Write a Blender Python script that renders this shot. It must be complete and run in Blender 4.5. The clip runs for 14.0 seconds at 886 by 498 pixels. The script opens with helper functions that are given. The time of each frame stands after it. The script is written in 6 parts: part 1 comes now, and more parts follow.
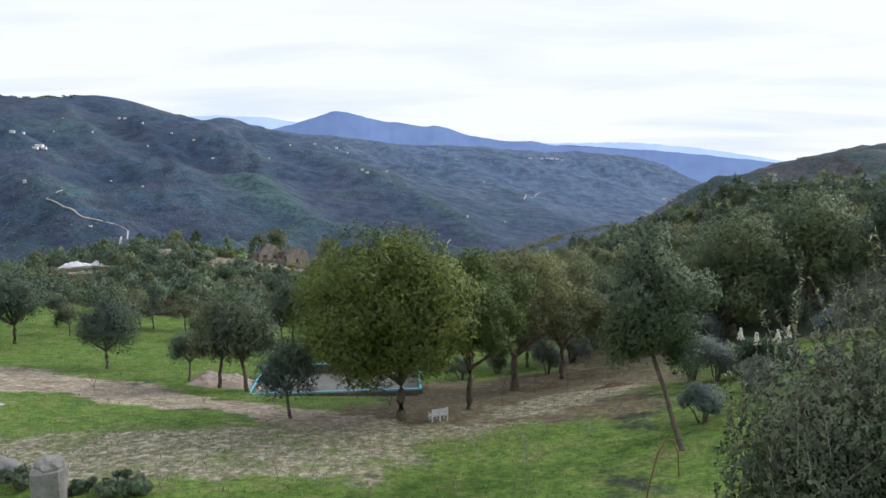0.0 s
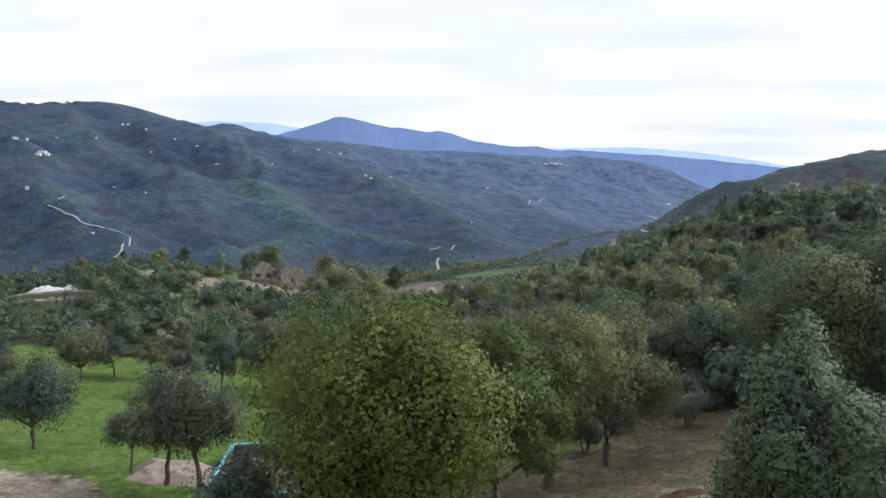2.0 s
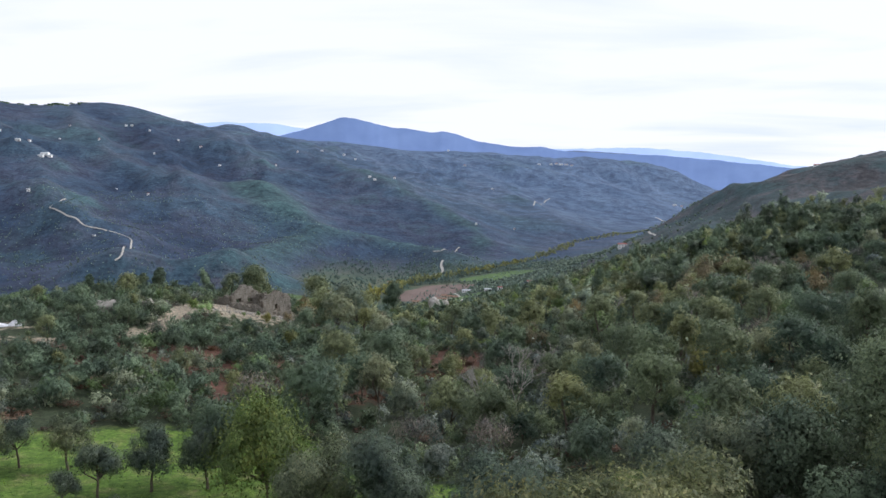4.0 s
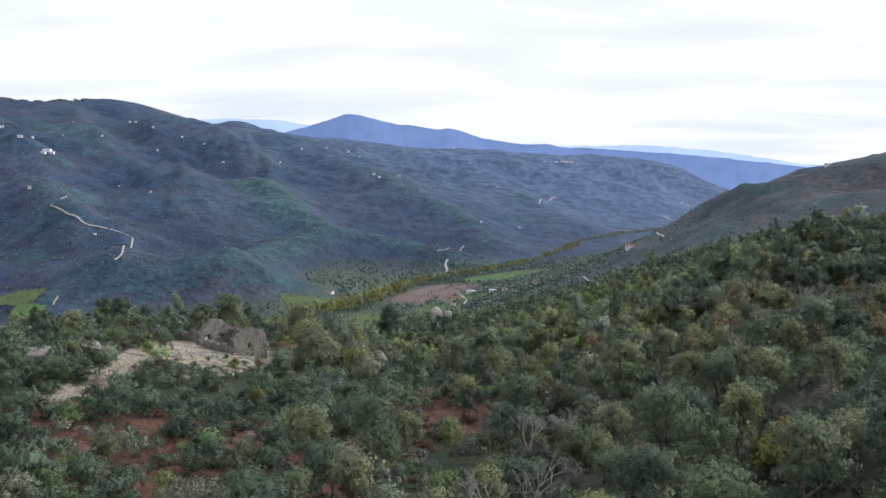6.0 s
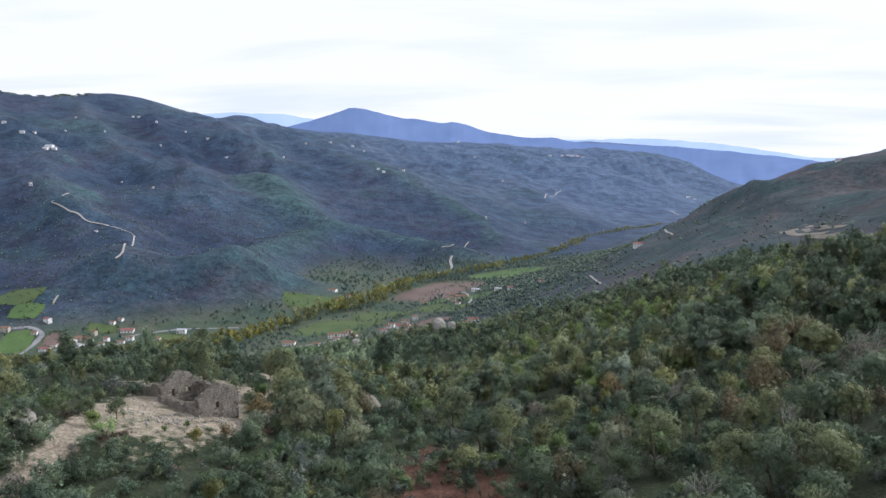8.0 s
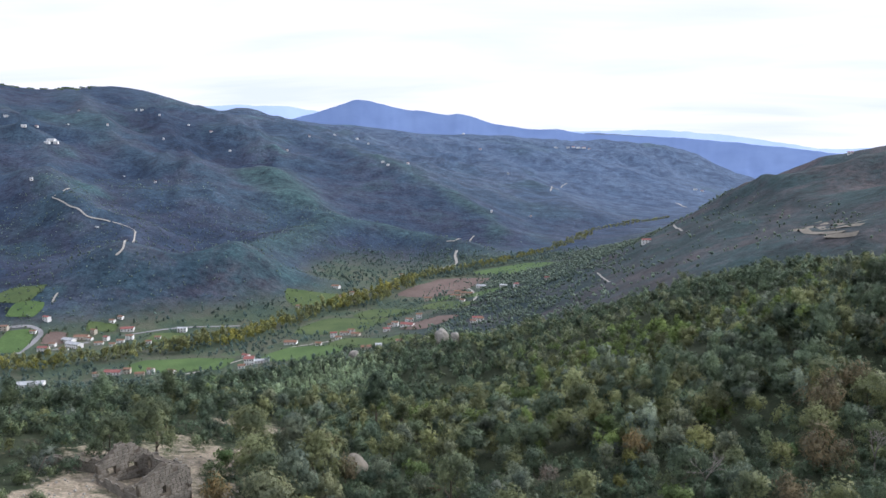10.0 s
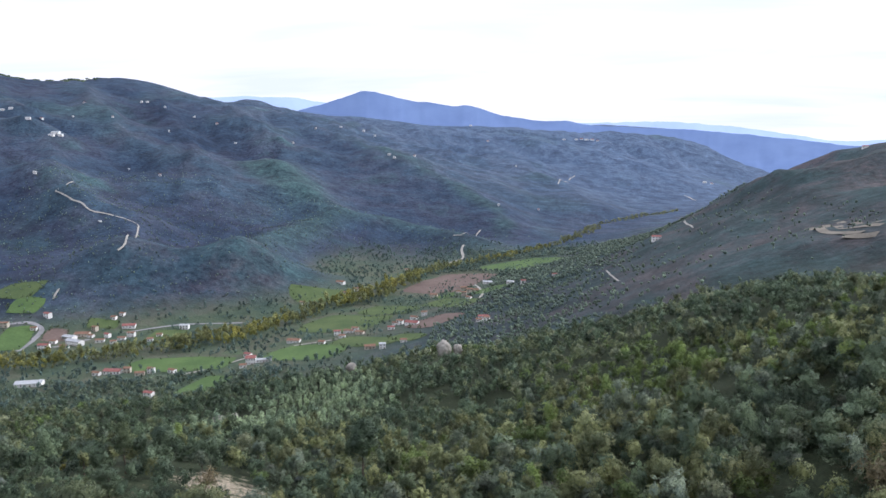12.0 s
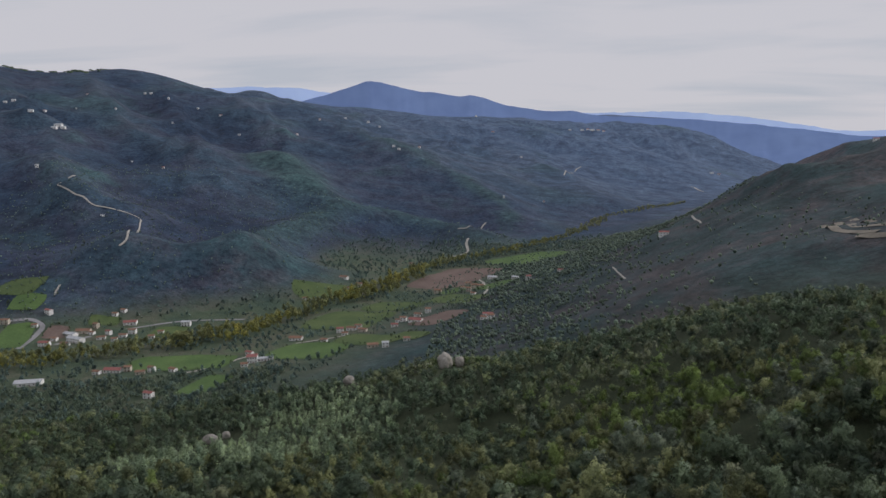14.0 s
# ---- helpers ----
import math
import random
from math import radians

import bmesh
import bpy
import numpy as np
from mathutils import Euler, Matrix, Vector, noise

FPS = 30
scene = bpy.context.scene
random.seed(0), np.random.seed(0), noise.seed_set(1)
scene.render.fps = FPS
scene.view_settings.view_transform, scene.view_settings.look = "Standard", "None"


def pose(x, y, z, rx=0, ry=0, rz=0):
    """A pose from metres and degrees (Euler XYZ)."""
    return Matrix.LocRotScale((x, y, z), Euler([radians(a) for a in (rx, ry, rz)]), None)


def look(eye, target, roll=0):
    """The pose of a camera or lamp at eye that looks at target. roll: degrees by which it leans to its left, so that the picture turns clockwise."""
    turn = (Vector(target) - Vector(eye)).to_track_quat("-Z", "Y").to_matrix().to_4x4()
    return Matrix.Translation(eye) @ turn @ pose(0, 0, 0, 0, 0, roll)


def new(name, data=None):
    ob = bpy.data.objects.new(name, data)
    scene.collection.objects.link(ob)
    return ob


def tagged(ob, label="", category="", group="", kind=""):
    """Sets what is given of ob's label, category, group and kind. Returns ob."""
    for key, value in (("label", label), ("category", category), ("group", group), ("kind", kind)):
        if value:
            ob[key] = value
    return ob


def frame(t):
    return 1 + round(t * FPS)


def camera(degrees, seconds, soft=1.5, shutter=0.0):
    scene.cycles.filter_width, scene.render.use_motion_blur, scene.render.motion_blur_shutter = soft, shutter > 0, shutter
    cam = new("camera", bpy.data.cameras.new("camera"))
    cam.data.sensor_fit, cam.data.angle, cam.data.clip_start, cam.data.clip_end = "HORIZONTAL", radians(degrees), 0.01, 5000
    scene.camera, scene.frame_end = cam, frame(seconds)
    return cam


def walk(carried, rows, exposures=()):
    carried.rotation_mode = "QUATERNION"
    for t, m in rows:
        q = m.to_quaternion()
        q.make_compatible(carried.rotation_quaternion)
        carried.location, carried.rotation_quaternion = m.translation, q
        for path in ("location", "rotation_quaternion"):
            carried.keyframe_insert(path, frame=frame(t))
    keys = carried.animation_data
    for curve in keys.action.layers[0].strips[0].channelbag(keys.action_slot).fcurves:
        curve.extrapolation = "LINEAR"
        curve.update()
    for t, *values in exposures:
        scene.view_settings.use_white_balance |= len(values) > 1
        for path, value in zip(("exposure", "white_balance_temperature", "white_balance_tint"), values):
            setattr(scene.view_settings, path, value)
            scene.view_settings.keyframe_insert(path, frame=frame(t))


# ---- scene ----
cam = camera(62.0, 14.0)
PATH = [
    (0, (0.085, 1.042, 10.654), (0.082, 3.03, 10.432), -0.7),
    (0.5, (-0.01, 3.063, 10.922), (-0.016, 5.051, 10.703), -0.7),
    (1, (-0.126, 5.448, 11.222), (-0.134, 7.436, 11.006), -0.8),
    (1.5, (-0.184, 8.289, 11.522), (-0.196, 10.277, 11.309), -0.8),
    (2, (-0.308, 11.306, 11.892), (-0.321, 13.295, 11.684), -0.8),
    (2.5, (-0.343, 14.424, 12.333), (-0.359, 16.413, 12.127), -0.7),
    (3, (-0.13, 17.55, 12.858), (-0.149, 19.54, 12.652), -0.8),
    (5.5, (0.738, 36.952, 16.265), (0.703, 38.94, 16.052), -0.7),
    (6, (1.0, 41.037, 17.13), (0.961, 43.025, 16.914), -0.7),
    (6.5, (1.32, 45.096, 18.136), (1.277, 47.083, 17.916), -0.7),
    (7, (1.496, 48.306, 19.216), (1.45, 50.293, 18.992), -0.7),
    (7.5, (1.642, 51.942, 20.372), (1.592, 53.928, 20.144), -0.7),
    (8, (1.584, 55.827, 21.638), (1.531, 57.812, 21.404), -0.8),
    (8.5, (1.647, 59.744, 22.642), (1.589, 61.729, 22.403), -0.8),
    (9, (1.841, 63.593, 23.686), (1.78, 65.577, 23.442), -0.8),
    (11.5, (3.354, 84.88, 28.603), (3.271, 86.859, 28.328), -1.0),
    (12, (3.7, 88.116, 29.666), (3.612, 90.094, 29.386), -0.9),
    (12.5, (3.937, 91.098, 30.862), (3.846, 93.075, 30.575), -0.9),
    (13, (4.22, 93.949, 32.206), (4.125, 95.925, 31.913), -0.9),
    (13.5, (4.546, 96.813, 33.593), (4.447, 98.787, 33.291), -1.0),
    (14, (4.848, 99.997, 34.722), (4.745, 101.97, 34.415), -1.0),
]
walk(cam, [(t, look(eye, target, roll)) for t, eye, target, roll in PATH],
     exposures=[(0, 0, 6450, 10), (3, 0.02, 6400, 11), (5, 0.02, 6330, 13), (9, 0.05, 6280, 14), (11.3, 0.14, 6250, 15), (12.9, 0.14, 6250, 15), (13.5, -0.32, 6600, 14), (14, -0.82, 6700, 14)])

# ---- world, sun ----
world = bpy.data.worlds.new("overcast_sky")
scene.world = world
world.use_nodes = True
wn, wl = world.node_tree.nodes, world.node_tree.links
wn.clear()


def wnode(kind, **sets):
    n = wn.new(kind)
    for k, v in sets.items():
        n.inputs[k].default_value = v
    return n


SUN_ELEVATION, SUN_AZIMUTH = radians(30), radians(68)
sky = wn.new("ShaderNodeTexSky")
sky.sky_type, sky.sun_disc = "NISHITA", False
sky.sun_elevation, sky.sun_rotation = SUN_ELEVATION, SUN_AZIMUTH
coord = wn.new("ShaderNodeTexCoord")
split = wn.new("ShaderNodeSeparateXYZ")
wl.new(coord.outputs["Generated"], split.inputs[0])
lift = wn.new("ShaderNodeMath")
lift.operation = "ADD"
lift.inputs[1].default_value = 0.12
wl.new(split.outputs["Z"], lift.inputs[0])
flat = wn.new("ShaderNodeCombineXYZ")
for axis in "XY":
    over = wn.new("ShaderNodeMath")
    over.operation = "DIVIDE"
    wl.new(split.outputs[axis], over.inputs[0])
    wl.new(lift.outputs[0], over.inputs[1])
    wl.new(over.outputs[0], flat.inputs[axis])
stretch = wn.new("ShaderNodeMapping")
stretch.inputs["Scale"].default_value = (0.42, 1.0, 1.0)
stretch.inputs["Location"].default_value = (0.35, 0.0, 0.0)
wl.new(flat.outputs[0], stretch.inputs["Vector"])
cloud = wnode("ShaderNodeTexNoise", Scale=1.15, Detail=7.0, Roughness=0.52, Distortion=0.35)
wl.new(stretch.outputs[0], cloud.inputs["Vector"])
shade = wn.new("ShaderNodeValToRGB")
shade.color_ramp.elements[0].position, shade.color_ramp.elements[0].color = 0.3, (0.84, 0.93, 1.06, 1)
shade.color_ramp.elements[1].position, shade.color_ramp.elements[1].color = 0.5, (1.02, 1.06, 1.16, 1)
wl.new(cloud.outputs["Fac"], shade.inputs["Fac"])
clear = wn.new("ShaderNodeBackground")
clear.inputs["Strength"].default_value = 0.05
wl.new(sky.outputs[0], clear.inputs["Color"])
veil = wn.new("ShaderNodeBackground")
veil.inputs["Strength"].default_value = 1.0
wl.new(shade.outputs[0], veil.inputs["Color"])
both = wn.new("ShaderNodeMixShader")
both.inputs[0].default_value = 0.93
wl.new(clear.outputs[0], both.inputs[1])
wl.new(veil.outputs[0], both.inputs[2])
wout = wn.new("ShaderNodeOutputWorld")
wl.new(both.outputs[0], wout.inputs["Surface"])

sun_data = bpy.data.lights.new("sun", "SUN")
sun_data.energy, sun_data.angle, sun_data.color = 2.65, radians(20), (1.0, 0.98, 0.95)
sun = new("sun", sun_data)
sun_from = Vector((math.sin(SUN_AZIMUTH) * math.cos(SUN_ELEVATION), math.cos(SUN_AZIMUTH) * math.cos(SUN_ELEVATION), math.sin(SUN_ELEVATION)))
sun.matrix_world = look(sun_from * 400, (0, 0, 0))

# ---- materials ----
def material(name, rough=0.9):
    m = bpy.data.materials.new(name)
    m.use_nodes = True
    b = m.node_tree.nodes["Principled BSDF"]
    b.inputs["Roughness"].default_value = rough
    b.inputs["Specular IOR Level"].default_value = 0.2
    return m, m.node_tree.nodes, m.node_tree.links, b


def link_noise(nodes, links, scale, detail=5.0, rough=0.55, kind="Position"):
    geo = nodes.new("ShaderNodeNewGeometry")
    n = nodes.new("ShaderNodeTexNoise")
    n.inputs["Scale"].default_value, n.inputs["Detail"].default_value, n.inputs["Roughness"].default_value = scale, detail, rough
    links.new(geo.outputs[kind], n.inputs["Vector"])
    return n.outputs["Fac"]


def ramp(nodes, links, fac, stops):
    r = nodes.new("ShaderNodeValToRGB")
    while len(r.color_ramp.elements) < len(stops):
        r.color_ramp.elements.new(0.5)
    for e, (p, c) in zip(r.color_ramp.elements, stops):
        e.position, e.color = p, (*c, 1)
    links.new(fac, r.inputs["Fac"])
    return r.outputs["Color"]


def mix(nodes, links, fac, a, b, blend="MIX"):
    n = nodes.new("ShaderNodeMix")
    n.data_type, n.blend_type = "RGBA", blend
    for sock, v in ((n.inputs["Factor"], fac), (n.inputs["A"], a), (n.inputs["B"], b)):
        if isinstance(v, (int, float)):
            sock.default_value = v
        elif isinstance(v, tuple):
            sock.default_value = (*v, 1)
        else:
            links.new(v, sock)
    return n.outputs["Result"]


def math_node(nodes, links, op, a, b):
    n = nodes.new("ShaderNodeMath")
    n.operation = op
    n.use_clamp = op in ("MULTIPLY", "ADD", "SUBTRACT")
    for sock, v in zip(n.inputs, (a, b)):
        if isinstance(v, (int, float)):
            sock.default_value = v
        else:
            links.new(v, sock)
    return n.outputs[0]


def bump(nodes, links, b, fac, strength=0.4, distance=0.05):
    n = nodes.new("ShaderNodeBump")
    n.inputs["Strength"].default_value, n.inputs["Distance"].default_value = strength, distance
    links.new(fac, n.inputs["Height"])
    links.new(n.outputs[0], b.inputs["Normal"])


def leaf_material(name, dark, light, accent, thin=0.35, coarse=0.35, grain=9.0, even=0.75):
    """Foliage: each leaf has its own tone, each plant its own cast; light passes through."""
    m, nodes, links, b = material(name, 0.6)
    dark, accent = (tuple(p + (q - p) * even for p, q in zip(c, light)) for c in (dark, accent))
    geo = nodes.new("ShaderNodeNewGeometry")
    info = nodes.new("ShaderNodeObjectInfo")
    col = ramp(nodes, links, geo.outputs["Random Per Island"], [(0.0, dark), (0.6, light), (1.0, accent)])
    patch = ramp(nodes, links, link_noise(nodes, links, coarse, 3), [(0.34, (0.6, 0.66, 0.72)), (0.66, (1.42, 1.36, 1.25))])
    col = mix(nodes, links, 1.0, col, patch, "MULTIPLY")
    own = ramp(nodes, links, info.outputs["Random"], [(0.0, (0.78, 0.86, 0.9)), (0.5, (1, 1, 1)), (1.0, (1.22, 1.12, 0.9))])
    col = mix(nodes, links, 1.0, col, own, "MULTIPLY")
    plant = nodes.new("ShaderNodeAttribute")
    plant.attribute_name = "plant"
    tone = nodes.new("ShaderNodeMath")
    tone.operation = "ADD"
    tone.inputs[1].default_value = 1.0
    links.new(plant.outputs["Fac"], tone.inputs[0])
    scaled = nodes.new("ShaderNodeVectorMath")
    scaled.operation = "SCALE"
    links.new(col, scaled.inputs[0])
    links.new(tone.outputs[0], scaled.inputs["Scale"])
    col = scaled.outputs[0]
    fine = link_noise(nodes, links, grain, 4, 0.6)
    col = mix(nodes, links, 0.75, col, ramp(nodes, links, fine, [(0.38, (0.5, 0.53, 0.56)), (0.6, (1.42, 1.4, 1.3))]), "MULTIPLY")
    links.new(col, b.inputs["Base Color"])
    bump(nodes, links, b, fine, 0.35, 0.6 / grain)
    b.inputs["Specular IOR Level"].default_value = 0.25
    tr = nodes.new("ShaderNodeBsdfTranslucent")
    links.new(col, tr.inputs["Color"])
    mx = nodes.new("ShaderNodeMixShader")
    mx.inputs[0].default_value = thin
    links.new(b.outputs[0], mx.inputs[1])
    links.new(tr.outputs[0], mx.inputs[2])
    # a twig's outline is cut into single small leaves
    spray = nodes.new("ShaderNodeAttribute")
    spray.attribute_name = "spray"
    place = nodes.new("ShaderNodeVectorMath")
    place.operation = "SCALE"
    links.new(geo.outputs["Position"], place.inputs[0])
    links.new(spray.outputs["Fac"], place.inputs["Scale"])
    cells = nodes.new("ShaderNodeTexVoronoi")
    cells.inputs["Scale"].default_value = 1.0
    links.new(place.outputs[0], cells.inputs["Vector"])
    gap = nodes.new("ShaderNodeMath")
    gap.operation = "GREATER_THAN"
    gap.inputs[1].default_value = 0.5
    links.new(cells.outputs["Distance"], gap.inputs[0])
    leafy = nodes.new("ShaderNodeMath")
    leafy.operation = "GREATER_THAN"
    leafy.inputs[1].default_value = 0.01
    links.new(spray.outputs["Fac"], leafy.inputs[0])
    clear_air = nodes.new("ShaderNodeBsdfTransparent")
    cut = nodes.new("ShaderNodeMixShader")
    links.new(math_node(nodes, links, "MULTIPLY", gap.outputs[0], leafy.outputs[0]), cut.inputs[0])
    links.new(mx.outputs[0], cut.inputs[1])
    links.new(clear_air.outputs[0], cut.inputs[2])
    links.new(cut.outputs[0], nodes["Material Output"].inputs["Surface"])
    return m


def plain(name, a, b_col, scale, rough=0.9, relief=0.3, depth=0.03, fine=8.0):
    """A matt surface with stains at one size and grain at another."""
    m, nodes, links, b = material(name, rough)
    stain = link_noise(nodes, links, scale, 5)
    grain = link_noise(nodes, links, scale * fine, 6, 0.65)
    col = ramp(nodes, links, stain, [(0.3, a), (0.7, b_col)])
    col = mix(nodes, links, 0.55, col, ramp(nodes, links, grain, [(0.25, (0.45, 0.45, 0.45)), (0.75, (1.35, 1.35, 1.35))]), "MULTIPLY")
    links.new(col, b.inputs["Base Color"])
    bump(nodes, links, b, grain, relief, depth)
    return m


M_OAK = leaf_material("oak_leaves", (0.066, 0.106, 0.036), (0.112, 0.156, 0.046), (0.22, 0.235, 0.064), 0.3, 0.3, 5.0, 0.4)
M_OAK_BROWN = leaf_material("turning_oak_leaves", (0.12, 0.142, 0.07), (0.178, 0.194, 0.095), (0.25, 0.24, 0.12), 0.42, 0.4, 8.0, 0.2)
M_OLIVE = leaf_material("olive_leaves", (0.125, 0.16, 0.118), (0.185, 0.218, 0.158), (0.25, 0.28, 0.21), 0.27, 0.4)
M_GREY = leaf_material("grey_shrub_leaves", (0.085, 0.112, 0.108), (0.142, 0.175, 0.168), (0.22, 0.255, 0.245), 0.3, 0.6)
M_DARK = leaf_material("evergreen_leaves", (0.078, 0.112, 0.074), (0.11, 0.152, 0.098), (0.16, 0.2, 0.132), 0.27, 0.25)
M_MID = leaf_material("woodland_leaves", (0.12, 0.15, 0.09), (0.168, 0.198, 0.108), (0.225, 0.238, 0.135), 0.27, 0.22)
M_YELLOW = leaf_material("autumn_yellow_leaves", (0.17, 0.185, 0.06), (0.215, 0.225, 0.075), (0.27, 0.265, 0.09), 0.28, 0.05, 0.6)
M_GOLD = leaf_material("golden_bush_leaves", (0.15, 0.15, 0.05), (0.2, 0.195, 0.062), (0.26, 0.24, 0.08), 0.28, 0.3)
M_BRIGHT = leaf_material("bright_green_leaves", (0.0948, 0.151, 0.0633), (0.126, 0.192, 0.0782), (0.178, 0.232, 0.0975), 0.27, 0.2)
M_RUST = leaf_material("withered_bracken", (0.085, 0.05, 0.036), (0.15, 0.088, 0.062), (0.21, 0.135, 0.095), 0.3, 0.5)
M_BROWN = leaf_material("browning_leaves", (0.14, 0.115, 0.07), (0.19, 0.158, 0.098), (0.25, 0.2, 0.125), 0.28, 0.4)
M_GREYBROWN = leaf_material("bare_twigs", (0.12, 0.105, 0.095), (0.18, 0.16, 0.148), (0.25, 0.228, 0.212), 0.2, 0.5)
M_BLUEGREEN = leaf_material("eucalyptus_leaves", (0.09, 0.14, 0.135), (0.125, 0.182, 0.17), (0.165, 0.22, 0.195), 0.33, 0.1, 1.2)
M_GARDEN_OLIVE = leaf_material("garden_olive_leaves", (0.075, 0.1, 0.072), (0.112, 0.144, 0.105), (0.19, 0.225, 0.175), 0.3, 0.5, 3.0, 0.4)
M_EUCA = leaf_material("young_eucalyptus_leaves", (0.21, 0.28, 0.18), (0.27, 0.345, 0.22), (0.33, 0.4, 0.26), 0.3, 0.1)
M_SHOOT = leaf_material("olive_shoot_leaves", (0.2, 0.235, 0.165), (0.255, 0.295, 0.21), (0.32, 0.355, 0.265), 0.3, 0.5)
M_BARK = plain("bark", (0.075, 0.06, 0.045), (0.16, 0.135, 0.105), 3.0, 0.95, 0.7, 0.04, 6)
M_PALEBARK = plain("weathered_bark", (0.2, 0.19, 0.17), (0.36, 0.34, 0.31), 3.0, 0.95, 0.5, 0.03, 6)
M_STRIPPED = plain("stripped_bark", (0.16, 0.08, 0.05), (0.27, 0.14, 0.09), 4.0, 0.8, 0.4, 0.02, 6)
M_STONE = plain("granite_stone", (0.14, 0.13, 0.112), (0.27, 0.248, 0.212), 1.3, 0.95, 0.6, 0.05, 6)
M_MORTAR = plain("earth_mortar", (0.09, 0.078, 0.062), (0.17, 0.148, 0.12), 2.0, 0.95, 0.6, 0.03, 6)
M_BOULDER = plain("grey_boulder", (0.24, 0.225, 0.2), (0.42, 0.4, 0.36), 0.35, 0.95, 0.5, 0.15, 7)
M_ROAD = plain("pale_earth_road", (0.33, 0.32, 0.29), (0.46, 0.44, 0.4), 0.05, 0.95, 0.2, 0.05, 8)
M_ASPHALT = plain("grey_asphalt", (0.22, 0.22, 0.23), (0.32, 0.32, 0.33), 0.05, 0.9, 0.1, 0.02, 8)
M_WHITEWALL = plain("white_render_wall", (0.74, 0.74, 0.73), (0.86, 0.86, 0.85), 0.4, 0.9, 0.1, 0.01, 8)
M_CREAM = plain("cream_render_wall", (0.46, 0.42, 0.35), (0.62, 0.57, 0.49), 0.4, 0.9, 0.1, 0.01, 8)
M_TILE = plain("red_roof_tiles", (0.25, 0.095, 0.09), (0.36, 0.165, 0.15), 0.5, 0.85, 0.4, 0.05, 6)
M_OLDTILE = plain("brown_roof_tiles", (0.2, 0.12, 0.085), (0.32, 0.19, 0.14), 0.5, 0.9, 0.4, 0.05, 6)
M_SHEETROOF = plain("grey_sheet_roof", (0.38, 0.4, 0.43), (0.55, 0.57, 0.6), 0.3, 0.6, 0.1, 0.02, 6)
M_WINDOW, _nodes, _links, _b = material("window_glass", 0.15)
_b.inputs["Base Color"].default_value = (0.03, 0.035, 0.04, 1)
M_DOOR = plain("painted_door", (0.08, 0.05, 0.035), (0.14, 0.09, 0.06), 2.0)
M_BENCH = plain("whitewashed_pallet_wood", (0.5, 0.5, 0.52), (0.72, 0.72, 0.74), 3.0, 0.85, 0.3, 0.005, 7)
M_POOLRIM = plain("turquoise_pool_liner", (0.1, 0.42, 0.55), (0.2, 0.62, 0.75), 1.0, 0.5, 0.05, 0.005, 6)
M_POOLCOVER = plain("grey_pool_floor", (0.11, 0.11, 0.105), (0.19, 0.185, 0.175), 0.6, 0.7, 0.2, 0.01, 6)
M_GRAVEL = plain("pinkish_gravel", (0.28, 0.22, 0.19), (0.45, 0.38, 0.33), 2.0, 0.95, 0.7, 0.05, 9)
M_TARP = plain("crumpled_white_sheeting", (0.62, 0.62, 0.66), (0.85, 0.84, 0.86), 1.0, 0.6, 0.3, 0.05, 5)
M_CONCRETE = plain("grey_concrete", (0.16, 0.155, 0.15), (0.3, 0.29, 0.28), 1.5, 0.9, 0.4, 0.02, 7)
M_SOIL = plain("rust_brown_soil", (0.07, 0.042, 0.028), (0.14, 0.085, 0.058), 1.5, 0.95, 0.6, 0.05, 6)
M_WOOD = plain("weathered_timber", (0.12, 0.1, 0.085), (0.24, 0.2, 0.17), 2.0, 0.9, 0.4, 0.01, 7)
M_FLOWER = plain("cream_flowers", (0.62, 0.6, 0.5), (0.8, 0.78, 0.68), 3.0, 0.7)
M_FIELD = plain("pasture_grass", (0.07, 0.125, 0.045), (0.11, 0.178, 0.062), 0.03, 0.95, 0.4, 0.1, 14)
M_MEADOW = plain("meadow_grass", (0.06, 0.1, 0.04), (0.11, 0.15, 0.06), 0.03, 0.95, 0.4, 0.1, 14)
M_PLOUGHED = plain("ploughed_earth", (0.13, 0.095, 0.085), (0.2, 0.15, 0.13), 0.03, 0.95, 0.5, 0.2, 12)
M_TERRACE = plain("terrace_earth", (0.17, 0.155, 0.13), (0.28, 0.255, 0.21), 0.05, 0.95, 0.5, 0.2, 10)
M_BLUESHEET = plain("pale_blue_sheet", (0.3, 0.36, 0.42), (0.45, 0.5, 0.56), 2.0, 0.4, 0.2, 0.02, 5)
M_GRASSBLADE = leaf_material("grass_blades", (0.1, 0.17, 0.035), (0.15, 0.24, 0.05), (0.25, 0.27, 0.1), 0.5, 0.5)
M_STRAW = leaf_material("dry_stalks", (0.25, 0.22, 0.17), (0.33, 0.3, 0.23), (0.42, 0.38, 0.3), 0.4, 0.5)

# ground: land cover weights from the mesh, broken up by noise; far colours hold painted haze
M_GROUND, nodes, links, b = material("hillside_ground", 0.95)


def cover(name):
    a = nodes.new("ShaderNodeAttribute")
    a.attribute_name = name
    return a.outputs["Fac"]


big, mid, fine = link_noise(nodes, links, 0.05, 5), link_noise(nodes, links, 0.7, 6, 0.6), link_noise(nodes, links, 6.0, 6, 0.7)
far_tone = link_noise(nodes, links, 0.006, 7, 0.6)


def broken(name, width=0.5):
    w = math_node(nodes, links, "ADD", cover(name), 0.0)
    n = math_node(nodes, links, "MULTIPLY", math_node(nodes, links, "SUBTRACT", mid, 0.25), 1.0)
    return ramp(nodes, links, math_node(nodes, links, "ADD", math_node(nodes, links, "MULTIPLY", w, 0.75), n), [(0.42, (0, 0, 0)), (0.62, (1, 1, 1))])


